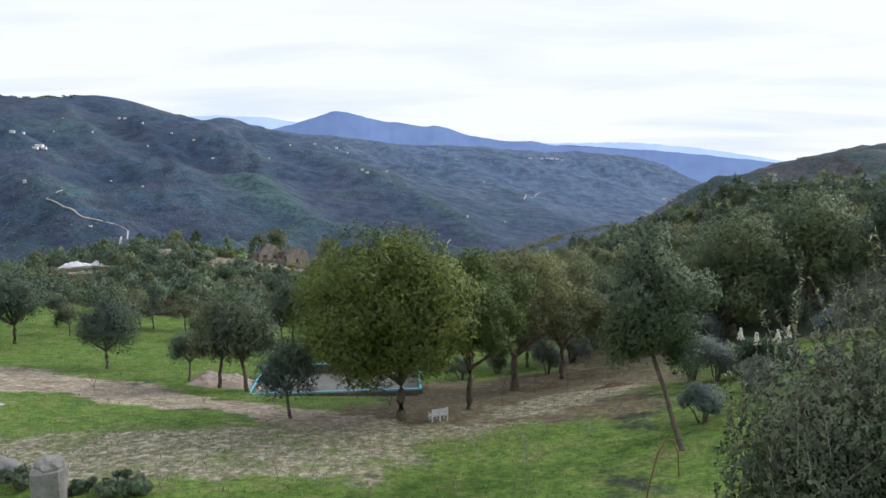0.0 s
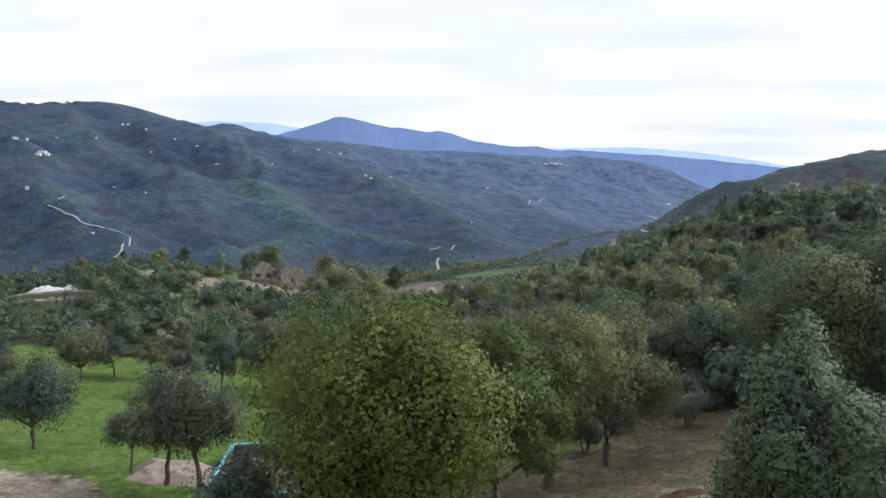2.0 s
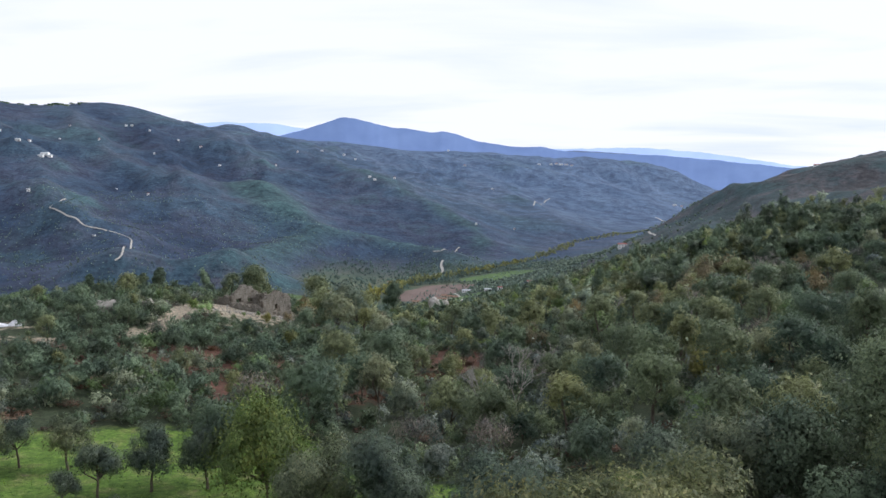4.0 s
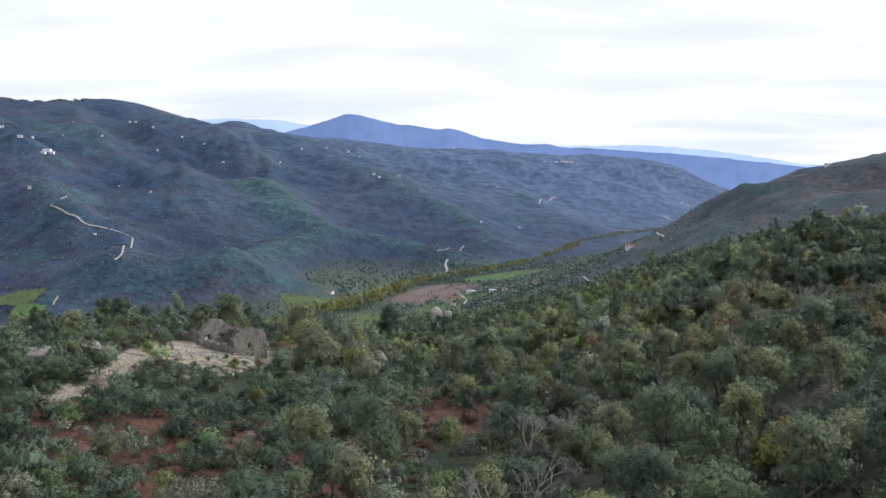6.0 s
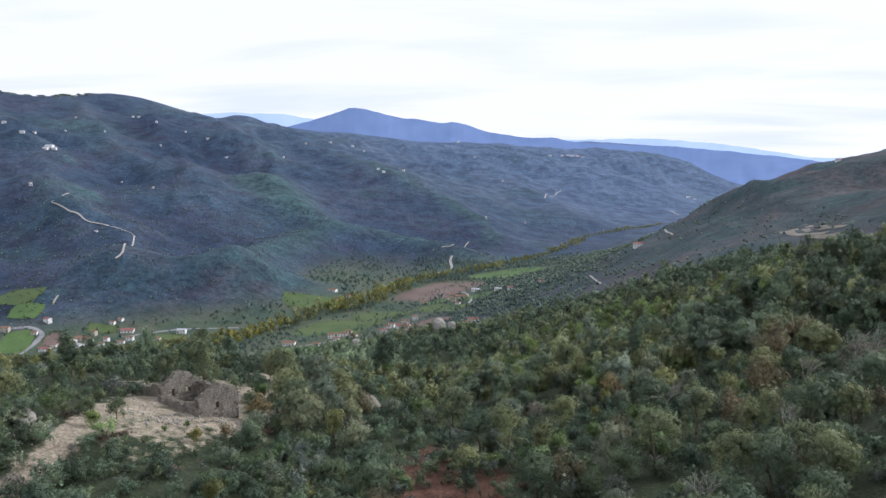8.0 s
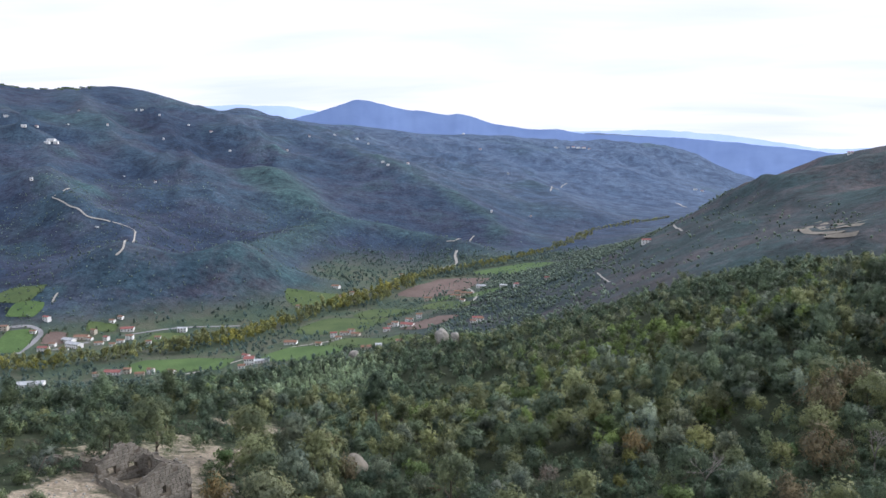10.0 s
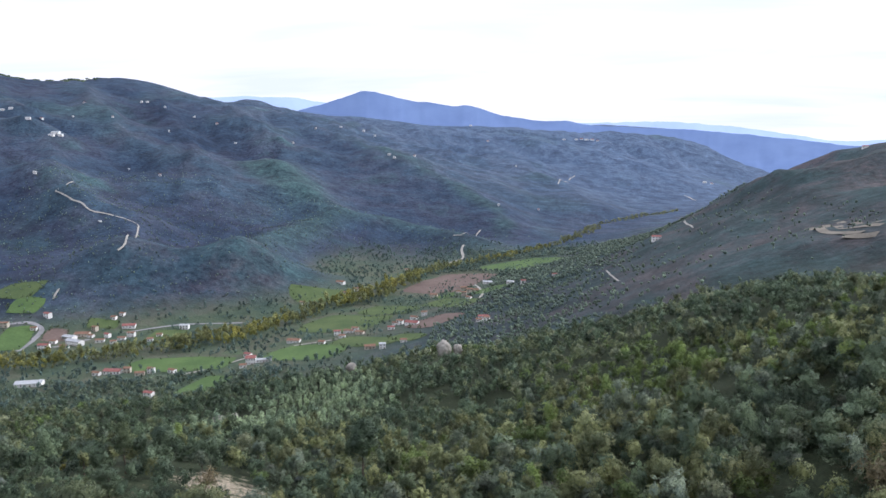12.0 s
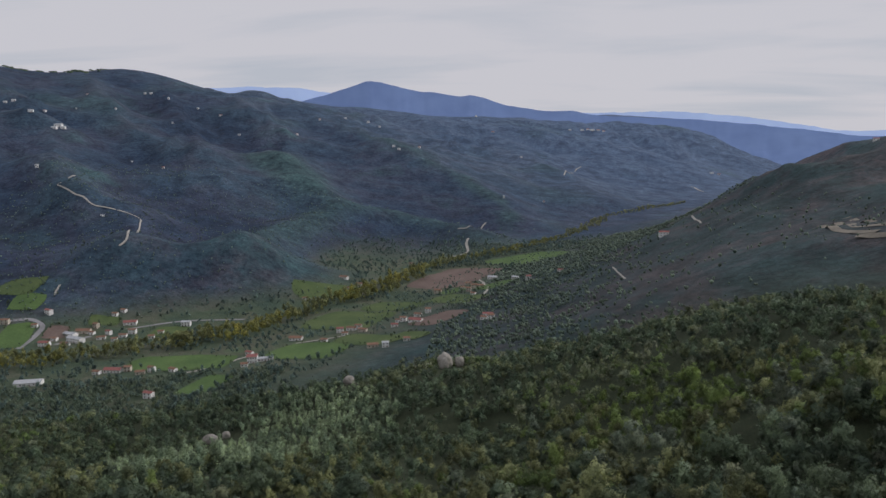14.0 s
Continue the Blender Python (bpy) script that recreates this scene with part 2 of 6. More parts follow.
col = ramp(nodes, links, mid, [(0.3, (0.03, 0.043, 0.024)), (0.6, (0.042, 0.053, 0.03)), (0.8, (0.068, 0.064, 0.04))])
# scrub, lush and heather: far colours with bluish haze painted in
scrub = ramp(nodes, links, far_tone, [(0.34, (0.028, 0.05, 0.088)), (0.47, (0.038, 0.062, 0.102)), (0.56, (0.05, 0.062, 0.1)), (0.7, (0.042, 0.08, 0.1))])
# relief shading painted in: gullies darker, spurs lighter
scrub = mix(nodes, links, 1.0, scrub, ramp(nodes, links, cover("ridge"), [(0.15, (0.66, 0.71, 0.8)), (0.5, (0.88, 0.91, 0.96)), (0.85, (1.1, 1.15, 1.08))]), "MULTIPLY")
# paler blue haze mixed into the colour, stronger up the valley
scrub = mix(nodes, links, cover("far_haze"), scrub, ramp(nodes, links, far_tone, [(0.36, (0.068, 0.108, 0.19)), (0.64, (0.092, 0.136, 0.225))]))
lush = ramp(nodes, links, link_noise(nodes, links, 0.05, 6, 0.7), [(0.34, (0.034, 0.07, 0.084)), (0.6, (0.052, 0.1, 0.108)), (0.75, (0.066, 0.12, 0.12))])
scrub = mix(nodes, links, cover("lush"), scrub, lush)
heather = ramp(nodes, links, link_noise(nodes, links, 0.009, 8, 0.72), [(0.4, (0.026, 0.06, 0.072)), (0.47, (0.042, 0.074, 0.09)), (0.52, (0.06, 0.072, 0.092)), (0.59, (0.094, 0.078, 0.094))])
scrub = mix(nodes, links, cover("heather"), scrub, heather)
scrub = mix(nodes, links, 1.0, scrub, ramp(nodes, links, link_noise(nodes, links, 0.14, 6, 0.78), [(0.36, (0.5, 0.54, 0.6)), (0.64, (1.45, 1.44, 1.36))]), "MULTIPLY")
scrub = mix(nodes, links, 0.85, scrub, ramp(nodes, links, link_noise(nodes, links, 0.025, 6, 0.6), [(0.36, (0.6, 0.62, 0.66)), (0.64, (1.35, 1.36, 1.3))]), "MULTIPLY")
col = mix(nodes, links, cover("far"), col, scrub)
meadow = ramp(nodes, links, link_noise(nodes, links, 0.02, 6, 0.65), [(0.32, (0.05, 0.085, 0.066)), (0.48, (0.08, 0.11, 0.07)), (0.58, (0.11, 0.118, 0.086)), (0.7, (0.09, 0.14, 0.075))])
col = mix(nodes, links, cover("valley"), col, meadow)
litter = ramp(nodes, links, mid, [(0.3, (0.098, 0.082, 0.05)), (0.7, (0.16, 0.132, 0.09))])
col = mix(nodes, links, broken("litter"), col, litter)
speck = link_noise(nodes, links, 2.6, 8, 0.78)
straw = ramp(nodes, links, speck, [(0.36, (0.1, 0.11, 0.058)), (0.48, (0.185, 0.175, 0.115)), (0.62, (0.38, 0.345, 0.28))])
col = mix(nodes, links, broken("straw"), col, straw)
green = ramp(nodes, links, mid, [(0.3, (0.058, 0.11, 0.02)), (0.5, (0.094, 0.16, 0.03)), (0.72, (0.16, 0.172, 0.066))])
col = mix(nodes, links, broken("grass"), col, green)
dirt = ramp(nodes, links, mid, [(0.3, (0.19, 0.155, 0.12)), (0.52, (0.29, 0.245, 0.192)), (0.7, (0.39, 0.335, 0.27))])
col = mix(nodes, links, broken("dirt"), col, dirt)
rust = ramp(nodes, links, mid, [(0.3, (0.07, 0.034, 0.026)), (0.7, (0.145, 0.075, 0.054))])
col = mix(nodes, links, broken("rust"), col, rust)
tuft = ramp(nodes, links, link_noise(nodes, links, 2.4, 8, 0.8), [(0.4, (0.5, 0.56, 0.46)), (0.5, (0.95, 0.97, 0.92)), (0.6, (1.55, 1.48, 1.45))])
col = mix(nodes, links, math_node(nodes, links, "SUBTRACT", 0.85, cover("far")), col, mix(nodes, links, 1.0, col, tuft, "MULTIPLY"))
col = mix(nodes, links, 0.7, col, ramp(nodes, links, fine, [(0.3, (0.5, 0.5, 0.5)), (0.7, (1.35, 1.35, 1.35))]), "MULTIPLY")
links.new(col, b.inputs["Base Color"])
relief = math_node(nodes, links, "ADD", math_node(nodes, links, "MULTIPLY", fine, 0.02), math_node(nodes, links, "MULTIPLY", link_noise(nodes, links, 0.09, 5, 0.65), cover("far")))
bump(nodes, links, b, relief, 0.5, 5.0)

# distant ranges: the blue haze of distance is painted in and made to glow
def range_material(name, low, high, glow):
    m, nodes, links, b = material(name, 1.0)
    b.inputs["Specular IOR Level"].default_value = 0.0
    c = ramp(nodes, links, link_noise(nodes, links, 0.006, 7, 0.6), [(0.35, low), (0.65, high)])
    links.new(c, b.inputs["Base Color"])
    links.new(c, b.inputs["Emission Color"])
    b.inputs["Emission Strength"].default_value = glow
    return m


M_RANGE = range_material("hazy_blue_mountain", (0.1, 0.15, 0.285), (0.115, 0.17, 0.31), 0.8)
M_MIDRANGE = range_material("hazy_blue_ridge", (0.125, 0.165, 0.26), (0.14, 0.182, 0.28), 0.62)
M_PALERANGE = range_material("hazy_pale_range", (0.27, 0.36, 0.56), (0.3, 0.39, 0.58), 0.9)

# ---- terrain: one height function for the whole place ----
def lattice(ix, iy, seed):
    v = np.sin(ix * 127.1 + iy * 311.7 + seed * 74.7) * 43758.5453
    return v - np.floor(v)


def value_noise(x, y, seed=0):
    ix, iy = np.floor(x), np.floor(y)
    fx, fy = x - ix, y - iy
    fx, fy = fx * fx * (3 - 2 * fx), fy * fy * (3 - 2 * fy)
    a, b = lattice(ix, iy, seed), lattice(ix + 1, iy, seed)
    c, d = lattice(ix, iy + 1, seed), lattice(ix + 1, iy + 1, seed)
    return (a + (b - a) * fx + (c - a) * fy + (a - b - c + d) * fx * fy) * 2 - 1


def fbm(x, y, size, octaves=4, seed=0, ridged=False):
    total, amp = np.zeros(np.shape(x)), 1.0
    for n in range(octaves):
        v = value_noise(x / size * 2 ** n + 13.7 * n, y / size * 2 ** n - 7.3 * n, seed + n)
        total = total + amp * (1 - 2 * np.abs(v) if ridged else v)
        amp *= 0.5
    return total


def soft_step(a, b, v):
    k = np.clip((v - a) / (b - a), 0, 1)
    return k * k * (3 - 2 * k)


SLOPE_Y = (-400, -60, 0, 20, 28, 34, 39, 43, 50, 70, 90, 109, 133, 160, 181, 218, 276, 355, 420, 520, 620, 700, 1500)
SLOPE_Z = (24, 6, 1.5, 0, -0.7, -1.3, -2.6, -3.2, -4.6, -7.8, -10.4, -13, -15, -18.5, -23, -30, -43, -47.3, -76, -122, -166, -200, -600)
FLOOR = -176.0


def slope_line(y):
    return sum(np.interp(y + d, SLOPE_Y, SLOPE_Z) for d in (-4, -1.5, 1.5, 4)) / 4


def near_hill(x, y):
    z = slope_line(y)
    k = np.interp(y, (0, 165, 210, 250, 290, 310, 355, 500), (0.2, 0.2, 0.24, 0.32, 0.38, 0.35, 0.25, 0.25))
    side = np.log1p(np.exp(np.clip((x - 5) / 3, -30, 30))) * 3
    z = z + k * 150 * np.tanh(side / 150)
    z = z + 10 * np.exp(-0.5 * (((x + 52) / 28) ** 2 + ((y - 140) / 60) ** 2))
    z = z + 9 * np.exp(-0.5 * (((x - 105) / 35) ** 2 + ((y - 225) / 45) ** 2))
    left = np.log1p(np.exp(np.clip((-x - 18) / 6, -30, 30))) * 6
    z = z - np.interp(y, (180, 300, 380), (0, 0.19, 0.28)) * 120 * np.tanh(left / 120)
    return z


RIVER = (-91.0, 1196.0)
ALONG, ACROSS = (0.555, 0.832), (0.832, -0.555)


def river_frame(x, y):
    dx, dy = x - RIVER[0], y - RIVER[1]
    return dx * ALONG[0] + dy * ALONG[1], dx * ACROSS[0] + dy * ACROSS[1]


# spurs running down to the river (height, breadth, crest line), and rises and dips of the skyline
SPURS = (
    (30, 60, ((-782, 1375), (-693, 1305), (-608, 1232), (-548, 1246), (-461, 1026))),
    (34, 75, ((-522, 1924), (-369, 1684), (-277, 1616))),
    (34, 55, ((-280, 1597), (-317, 1475), (-341, 1321), (-313, 1054))),
    (30, 60, ((-270, 1606), (-180, 1644), (-82, 1602), (-5, 1514))),
    (30, 100, ((-345, 2360), (-124, 2120), (28, 1895), (76, 1733))),
    (30, 120, ((130, 2962), (256, 2500), (332, 2071))),
    (30, 100, ((-983, 2430), (-770, 2072), (-518, 1561))),
)
TOPS = ((-1442, 2607, -14, 90), (-1239, 2783, 22, 110), (-1034, 3006, -40, 90), (-888, 3043, 26, 80), (-172, 3595, -16, 150), (738, 4127, 30, 200), (1128, 4195, 26, 200))


def line_distance(x, y, line):
    best = np.full(np.shape(x), 1e9)
    for (ax, ay), (bx, by) in zip(line[:-1], line[1:]):
        dx, dy = bx - ax, by - ay
        k = np.clip(((x - ax) * dx + (y - ay) * dy) / (dx * dx + dy * dy), 0, 1)
        best = np.minimum(best, np.hypot(x - ax - k * dx, y - ay - k * dy))
    return best


def far_side(x, y):
    s, d = river_frame(x, y)
    high = np.interp(s, (-1500, 430, 1180, 1770, 2500, 3300), (430, 462, 398, 330, 265, 200))
    wide = np.interp(s, (430, 1200, 1770, 2500, 3300), (1750, 1750, 1480, 900, 700))
    back = -d - 110 - 60 * np.sin(s / 190)
    k = np.clip(back / wide, 0, 2)
    rise = np.where(k < 1, k ** 1.25 * (1.35 - 0.35 * k), 1 - 0.25 * (k - 1))
    z = high * rise
    bend = 0.35 * d + 60 * fbm(x, y, 700, 2, 2)
    spur = fbm((s + bend) / 330, d / 1100, 1.0, 2, 3, True) + 0.6 * fbm((s - 0.5 * d) / 150, d / 420, 1.0, 3, 8, True) + 0.22 * fbm((s + 0.8 * d) / 62, d / 170, 1.0, 2, 12, True)
    z = z + (spur - 0.95) * 27 * soft_step(0.0, 0.55, k) * (1 - 0.85 * soft_step(0.7, 1.0, k))
    z = z + 50 * np.exp(-0.5 * (((x + 360) * 0.87 + (y - 1050) * 0.5) / 125) ** 2 - 0.5 * ((-(x + 360) * 0.5 + (y - 1050) * 0.87) / 62) ** 2)
    spurs = 0.0 * z
    for amp, breadth, crest in SPURS:
        away = line_distance(x, y, crest)
        one = amp * np.exp(-0.7 * (np.sqrt(away * away + 64) - 8) / breadth * (1 + away / breadth))
        spurs = 8 * np.log(np.exp(spurs / 8) + np.exp(one / 8) - 1)
    z = z + spurs * (1 + 0.25 * fbm(x, y, 110, 3, 14))
    for bx, by, amp, breadth in TOPS:
        z = z + amp * np.exp(-0.5 * ((x - bx) ** 2 + (y - by) ** 2) / breadth ** 2)
    # the right-hand flank of the valley
    dx, dy = x - 850, y - 1250
    a, c = dx * ALONG[0] + dy * ALONG[1], dx * ACROSS[0] + dy * ACROSS[1]
    bump = 420 * np.exp(-0.5 * ((a / 650) ** 2 + (c / 250) ** 2))
    z = z + 196 * np.tanh(bump / 196) + fbm(x, y, 260, 4, 9, True) * 16 * np.clip(bump / 200, 0, 1)
    return FLOOR + z


def ridge_shade(x, y):
    """Relief shading put into the far slope's colour: light spurs 1, dark gullies 0."""
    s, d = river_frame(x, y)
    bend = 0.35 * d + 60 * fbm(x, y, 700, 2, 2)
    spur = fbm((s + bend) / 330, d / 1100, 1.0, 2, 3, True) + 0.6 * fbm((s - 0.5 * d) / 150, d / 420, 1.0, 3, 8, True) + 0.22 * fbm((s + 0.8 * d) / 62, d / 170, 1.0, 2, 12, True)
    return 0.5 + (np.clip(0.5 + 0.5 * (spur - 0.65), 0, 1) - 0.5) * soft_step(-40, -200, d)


def height(x, y):
    x, y = np.asarray(x, float), np.asarray(y, float)
    a, b = near_hill(x, y), far_side(x, y)
    rough = soft_step(60, 140, y)
    a = a + fbm(x, y, 60, 3, 21) * 1.6 * rough + fbm(x, y, 9, 3, 5) * (0.12 + 0.25 * rough)
    a = a - 1.3 * soft_step(5.2, 4.4, np.abs(x + 6.7)) * soft_step(3.2, 2.4, np.abs(y - 46.8))
    k = 8.0
    m = np.maximum(a, b)
    return m + k * np.log(np.exp((a - m) / k) + np.exp((b - m) / k))


def ground_at(x, y):
    return float(height(np.array([x]), np.array([y]))[0])

# ---- mesh helpers ----
def mesh_data(name, verts, faces, mat, smooth=False):
    me = bpy.data.meshes.new(name)
    me.from_pydata([tuple(v) for v in verts], [], [tuple(f) for f in faces])
    me.materials.append(mat)
    if smooth:
        me.polygons.foreach_set("use_smooth", [True] * len(me.polygons))
    return me


def quads_data(name, verts, mat):
    """A mesh of loose quads from an array of n x 4 x 3 corners."""
    n = len(verts)
    me = bpy.data.meshes.new(name)
    me.vertices.add(n * 4)
    me.vertices.foreach_set("co", np.asarray(verts, np.float32).ravel())
    me.loops.add(n * 4)
    me.loops.foreach_set("vertex_index", np.arange(n * 4, dtype=np.int32))
    me.polygons.add(n)
    me.polygons.foreach_set("loop_start", np.arange(n, dtype=np.int32) * 4)
    me.update(calc_edges=True)
    me.materials.append(mat)
    return me


def crown_data(name, quads, core, mat, normals=None, spray=0.0):
    """Leaf quads and smooth lumps (vertices, triangles) in one mesh, with soft foliage normals."""
    cv, ct = core
    nq, nv = len(quads), len(quads) * 4
    me = bpy.data.meshes.new(name)
    me.vertices.add(nv + len(cv))
    me.vertices.foreach_set("co", np.concatenate([np.asarray(quads).reshape(-1, 3), cv]).astype(np.float32).ravel())
    me.loops.add(nv + len(ct) * 3)
    me.loops.foreach_set("vertex_index", np.concatenate([np.arange(nv), (ct + nv).ravel()]).astype(np.int32))
    me.polygons.add(nq + len(ct))
    me.polygons.foreach_set("loop_start", np.concatenate([np.arange(nq) * 4, nv + np.arange(len(ct)) * 3]).astype(np.int32))
    me.update(calc_edges=True)
    me.polygons.foreach_set("use_smooth", np.ones(nq + len(ct), bool))
    if normals is not None:
        leaf_n, lump_n = normals
        full = np.concatenate([np.repeat(leaf_n, 4, axis=0), lump_n])
        full /= np.linalg.norm(full, axis=1, keepdims=True) + 1e-9
        me.attributes.new("custom_normal", "FLOAT_VECTOR", "POINT").data.foreach_set("vector", full.astype(np.float32).ravel())
    if spray:
        me.attributes.new("spray", "FLOAT", "POINT").data.foreach_set("value", np.full(nv + len(cv), spray, np.float32))
    me.materials.append(mat)
    return me


def tris_data(name, verts, tris, mat, smooth=True):
    me = bpy.data.meshes.new(name)
    me.vertices.add(len(verts))
    me.vertices.foreach_set("co", np.asarray(verts, np.float32).ravel())
    me.loops.add(len(tris) * 3)
    me.loops.foreach_set("vertex_index", np.asarray(tris, np.int32).ravel())
    me.polygons.add(len(tris))
    me.polygons.foreach_set("loop_start", np.arange(len(tris), dtype=np.int32) * 3)
    me.update(calc_edges=True)
    if smooth:
        me.polygons.foreach_set("use_smooth", np.ones(len(tris), bool))
    me.materials.append(mat)
    return me


def child(name, data, parent, label=""):
    ob = new(name, data)
    ob.parent = parent
    if label:
        tagged(ob, label)
    return ob


def thing(name, x, y, z, label, category, group="", turn=0.0, size=1.0, kind=""):
    ob = new(name)
    ob.empty_display_size = 0.3
    ob.matrix_world = pose(x, y, z, 0, 0, turn) @ Matrix.Scale(size, 4)
    return tagged(ob, label, category, group, kind)


def part(name, bm, mat, parent, label=""):
    me = bpy.data.meshes.new(name)
    bm.to_mesh(me)
    bm.free()
    me.materials.append(mat)
    return child(name, me, parent, label)


def box_bm(sx, sy, sz, cx=0.0, cy=0.0, cz=0.0, bevel=0.0, turn=None):
    bm = bmesh.new()
    bmesh.ops.create_cube(bm, size=1.0)
    bmesh.ops.scale(bm, vec=(sx, sy, sz), verts=bm.verts)
    if bevel:
        bmesh.ops.bevel(bm, geom=list(bm.edges), offset=bevel, segments=1, affect="EDGES")
    if turn is not None:
        bmesh.ops.transform(bm, matrix=turn, verts=bm.verts)
    bmesh.ops.translate(bm, vec=(cx, cy, cz), verts=bm.verts)
    return bm


def tube(points, radii, sides=7):
    """A tapered tube along points: vertices and faces."""
    verts, faces = [], []
    pts = [Vector(p) for p in points]
    for i, p in enumerate(pts):
        d = (pts[min(i + 1, len(pts) - 1)] - pts[max(i - 1, 0)]).normalized()
        q = d.to_track_quat("Z", "Y")
        for k in range(sides):
            a = 2 * math.pi * k / sides
            verts.append(p + q @ Vector((math.cos(a), math.sin(a), 0)) * radii[i])
    for i in range(len(pts) - 1):
        for k in range(sides):
            faces.append((i * sides + k, i * sides + (k + 1) % sides, (i + 1) * sides + (k + 1) % sides, (i + 1) * sides + k))
    return verts, faces


def merge(pieces):
    verts, faces = [], []
    for v, f in pieces:
        n = len(verts)
        verts += v
        faces += [tuple(i + n for i in face) for face in f]
    return verts, faces


def oval(x, y, cx, cy, rx, ry, turn=0.0):
    c, s = math.cos(radians(turn)), math.sin(radians(turn))
    u, v = (x - cx) * c + (y - cy) * s, -(x - cx) * s + (y - cy) * c
    return 1 - np.hypot(u / rx, v / ry)


# ---- land cover, with painted haze and relief shade for the far slopes ----
GARDEN_PATH = ((-60, 44), (-26, 44), (-20, 43), (-14, 39), (-9, 36), (-4, 33.5), (1, 33))
HILL_TRACK = ((-75, 96), (-52, 104), (-40, 108), (-37, 118), (-38, 128), (-40, 138), (-33, 150), (-27, 165))


GREEN_SPUR = ((-500, 1890), (-420, 1760), (-350, 1660))


def covers(x, y):
    n = 0.5 + 0.5 * fbm(x, y, 7, 3, 40)
    wander = 6 * fbm(x, y, 16, 3, 41)
    open_land = soft_step(80, 70, y + wander) * soft_step(-50, -42, x + wander) * soft_step(40, 34, x + wander) * (1 - soft_step(13, 17, x + wander * 0.4) * soft_step(44, 49, y))
    path = np.clip(1.55 - line_distance(x, y, GARDEN_PATH) / (1.25 + 0.07 * np.clip(-x - 8, 0, 20)) + 0.6 * fbm(x, y, 3.5, 4, 47), 0, 1) * soft_step(2, -8, x)
    track = np.clip(1.7 - line_distance(x, y, HILL_TRACK) / 1.25 + 0.3 * fbm(x, y, 3, 2, 49), 0, 1)
    clearing = np.clip(np.maximum(oval(x, y, -33, 147, 13, 27, 8), oval(x, y, -32, 182, 9, 7)) * 2.2 + 0.5 * fbm(x, y, 7, 3, 48), 0, 1)
    yard = np.clip(oval(x, y, -55, 110, 7, 5) * 3, 0, 1) * 0.4
    litter = np.clip(oval(x, y, 13, 56, 7, 8) * 2.5 + 0.4 * fbm(x, y, 5, 3, 55), 0, 1) + np.clip(oval(x, y, 6.5, 43, 13, 12) * 2.2 + 0.4 * fbm(x, y, 5, 3, 50), 0, 1) + np.clip(oval(x, y, 0, 35.5, 8, 4) * 2.2 + 0.3 * fbm(x, y, 3, 3, 51), 0, 1)
    straw = np.clip(oval(x, y, -10, 28.5, 14, 4.6, -4) * 2.0 + 0.5 * fbm(x, y, 3, 3, 54), 0, 1) + np.clip(oval(x, y, -3, 31.5, 9, 2.5, 0) * 2, 0, 1) + np.clip(oval(x, y, 6.2, 37.5, 6.5, 2.2, 32) * 2 + 0.3 * fbm(x, y, 3, 3, 52), 0, 1)
    straw = straw + np.clip(oval(x, y, 22, 45, 8, 2.5, 15) * 2, 0, 1) * 0.6 + np.clip(oval(x, y, -27, 47, 9, 2.2, -8) * 2, 0, 1) * 0.8
    grass = open_land * np.clip(0.5 + 0.7 * n + 0.4 * fbm(x, y, 3.0, 3, 53) + 0.45 * soft_step(48, 56, y), 0, 1.05)
    grass = grass * (1 - np.clip(litter, 0, 1)) * (1 - 0.75 * np.clip(straw, 0, 1)) * (1 - path)
    rust = np.clip(oval(x, y, -16, 104, 12, 14) * 1.5 + n * 0.4 - 0.1, 0, 1) + np.clip(oval(x, y, -27, 92, 8, 5) * 2, 0, 1) + np.clip(oval(x, y, -33, 103, 14, 11) * 1.6 + n * 0.4 - 0.2, 0, 1) + np.clip(oval(x, y, 0, 135, 8, 18) * 1.6, 0, 1)
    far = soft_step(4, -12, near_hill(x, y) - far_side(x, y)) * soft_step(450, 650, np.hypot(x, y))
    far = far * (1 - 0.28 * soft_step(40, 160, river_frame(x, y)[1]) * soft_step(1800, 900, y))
    ragged = fbm(x, y, 90, 4, 57)
    lush = np.clip(1.15 - line_distance(x, y, GREEN_SPUR) / 70 + 0.6 * ragged, 0, 1) * 0.9
    for n_spur in (2, 3, 4):
        lush = np.maximum(lush, 0.75 * np.clip(0.95 - line_distance(x, y, SPURS[n_spur][2]) / 42 + 0.6 * ragged, 0, 1))
    lush = np.maximum(lush, 0.5 * np.clip(fbm(x, y, 210, 4, 58) * 1.4 - 0.45, 0, 1))
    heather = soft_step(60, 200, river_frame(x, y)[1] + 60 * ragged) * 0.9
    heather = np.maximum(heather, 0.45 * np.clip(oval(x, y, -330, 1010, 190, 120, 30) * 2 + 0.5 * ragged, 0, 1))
    return {"grass": grass, "dirt": np.clip(path * 0.9 + track * 0.75 + clearing * (0.24 + 0.36 * n) + yard, 0, 1), "litter": np.clip(litter, 0, 1),
            "straw": np.clip(straw + clearing * 0.5 + 0.12 * open_land * soft_step(56, 48, y), 0, 1), "rust": np.clip(rust, 0, 1) * (1 - open_land), "far": far, "ridge": ridge_shade(x, y), "lush": lush, "heather": heather, "open": open_land, "valley": soft_step(30, 6, height(x, y) - FLOOR) * soft_step(520, 600, y) * soft_step(1600, 1250, y), "far_haze": soft_step(200, 2300, river_frame(x, y)[0])}


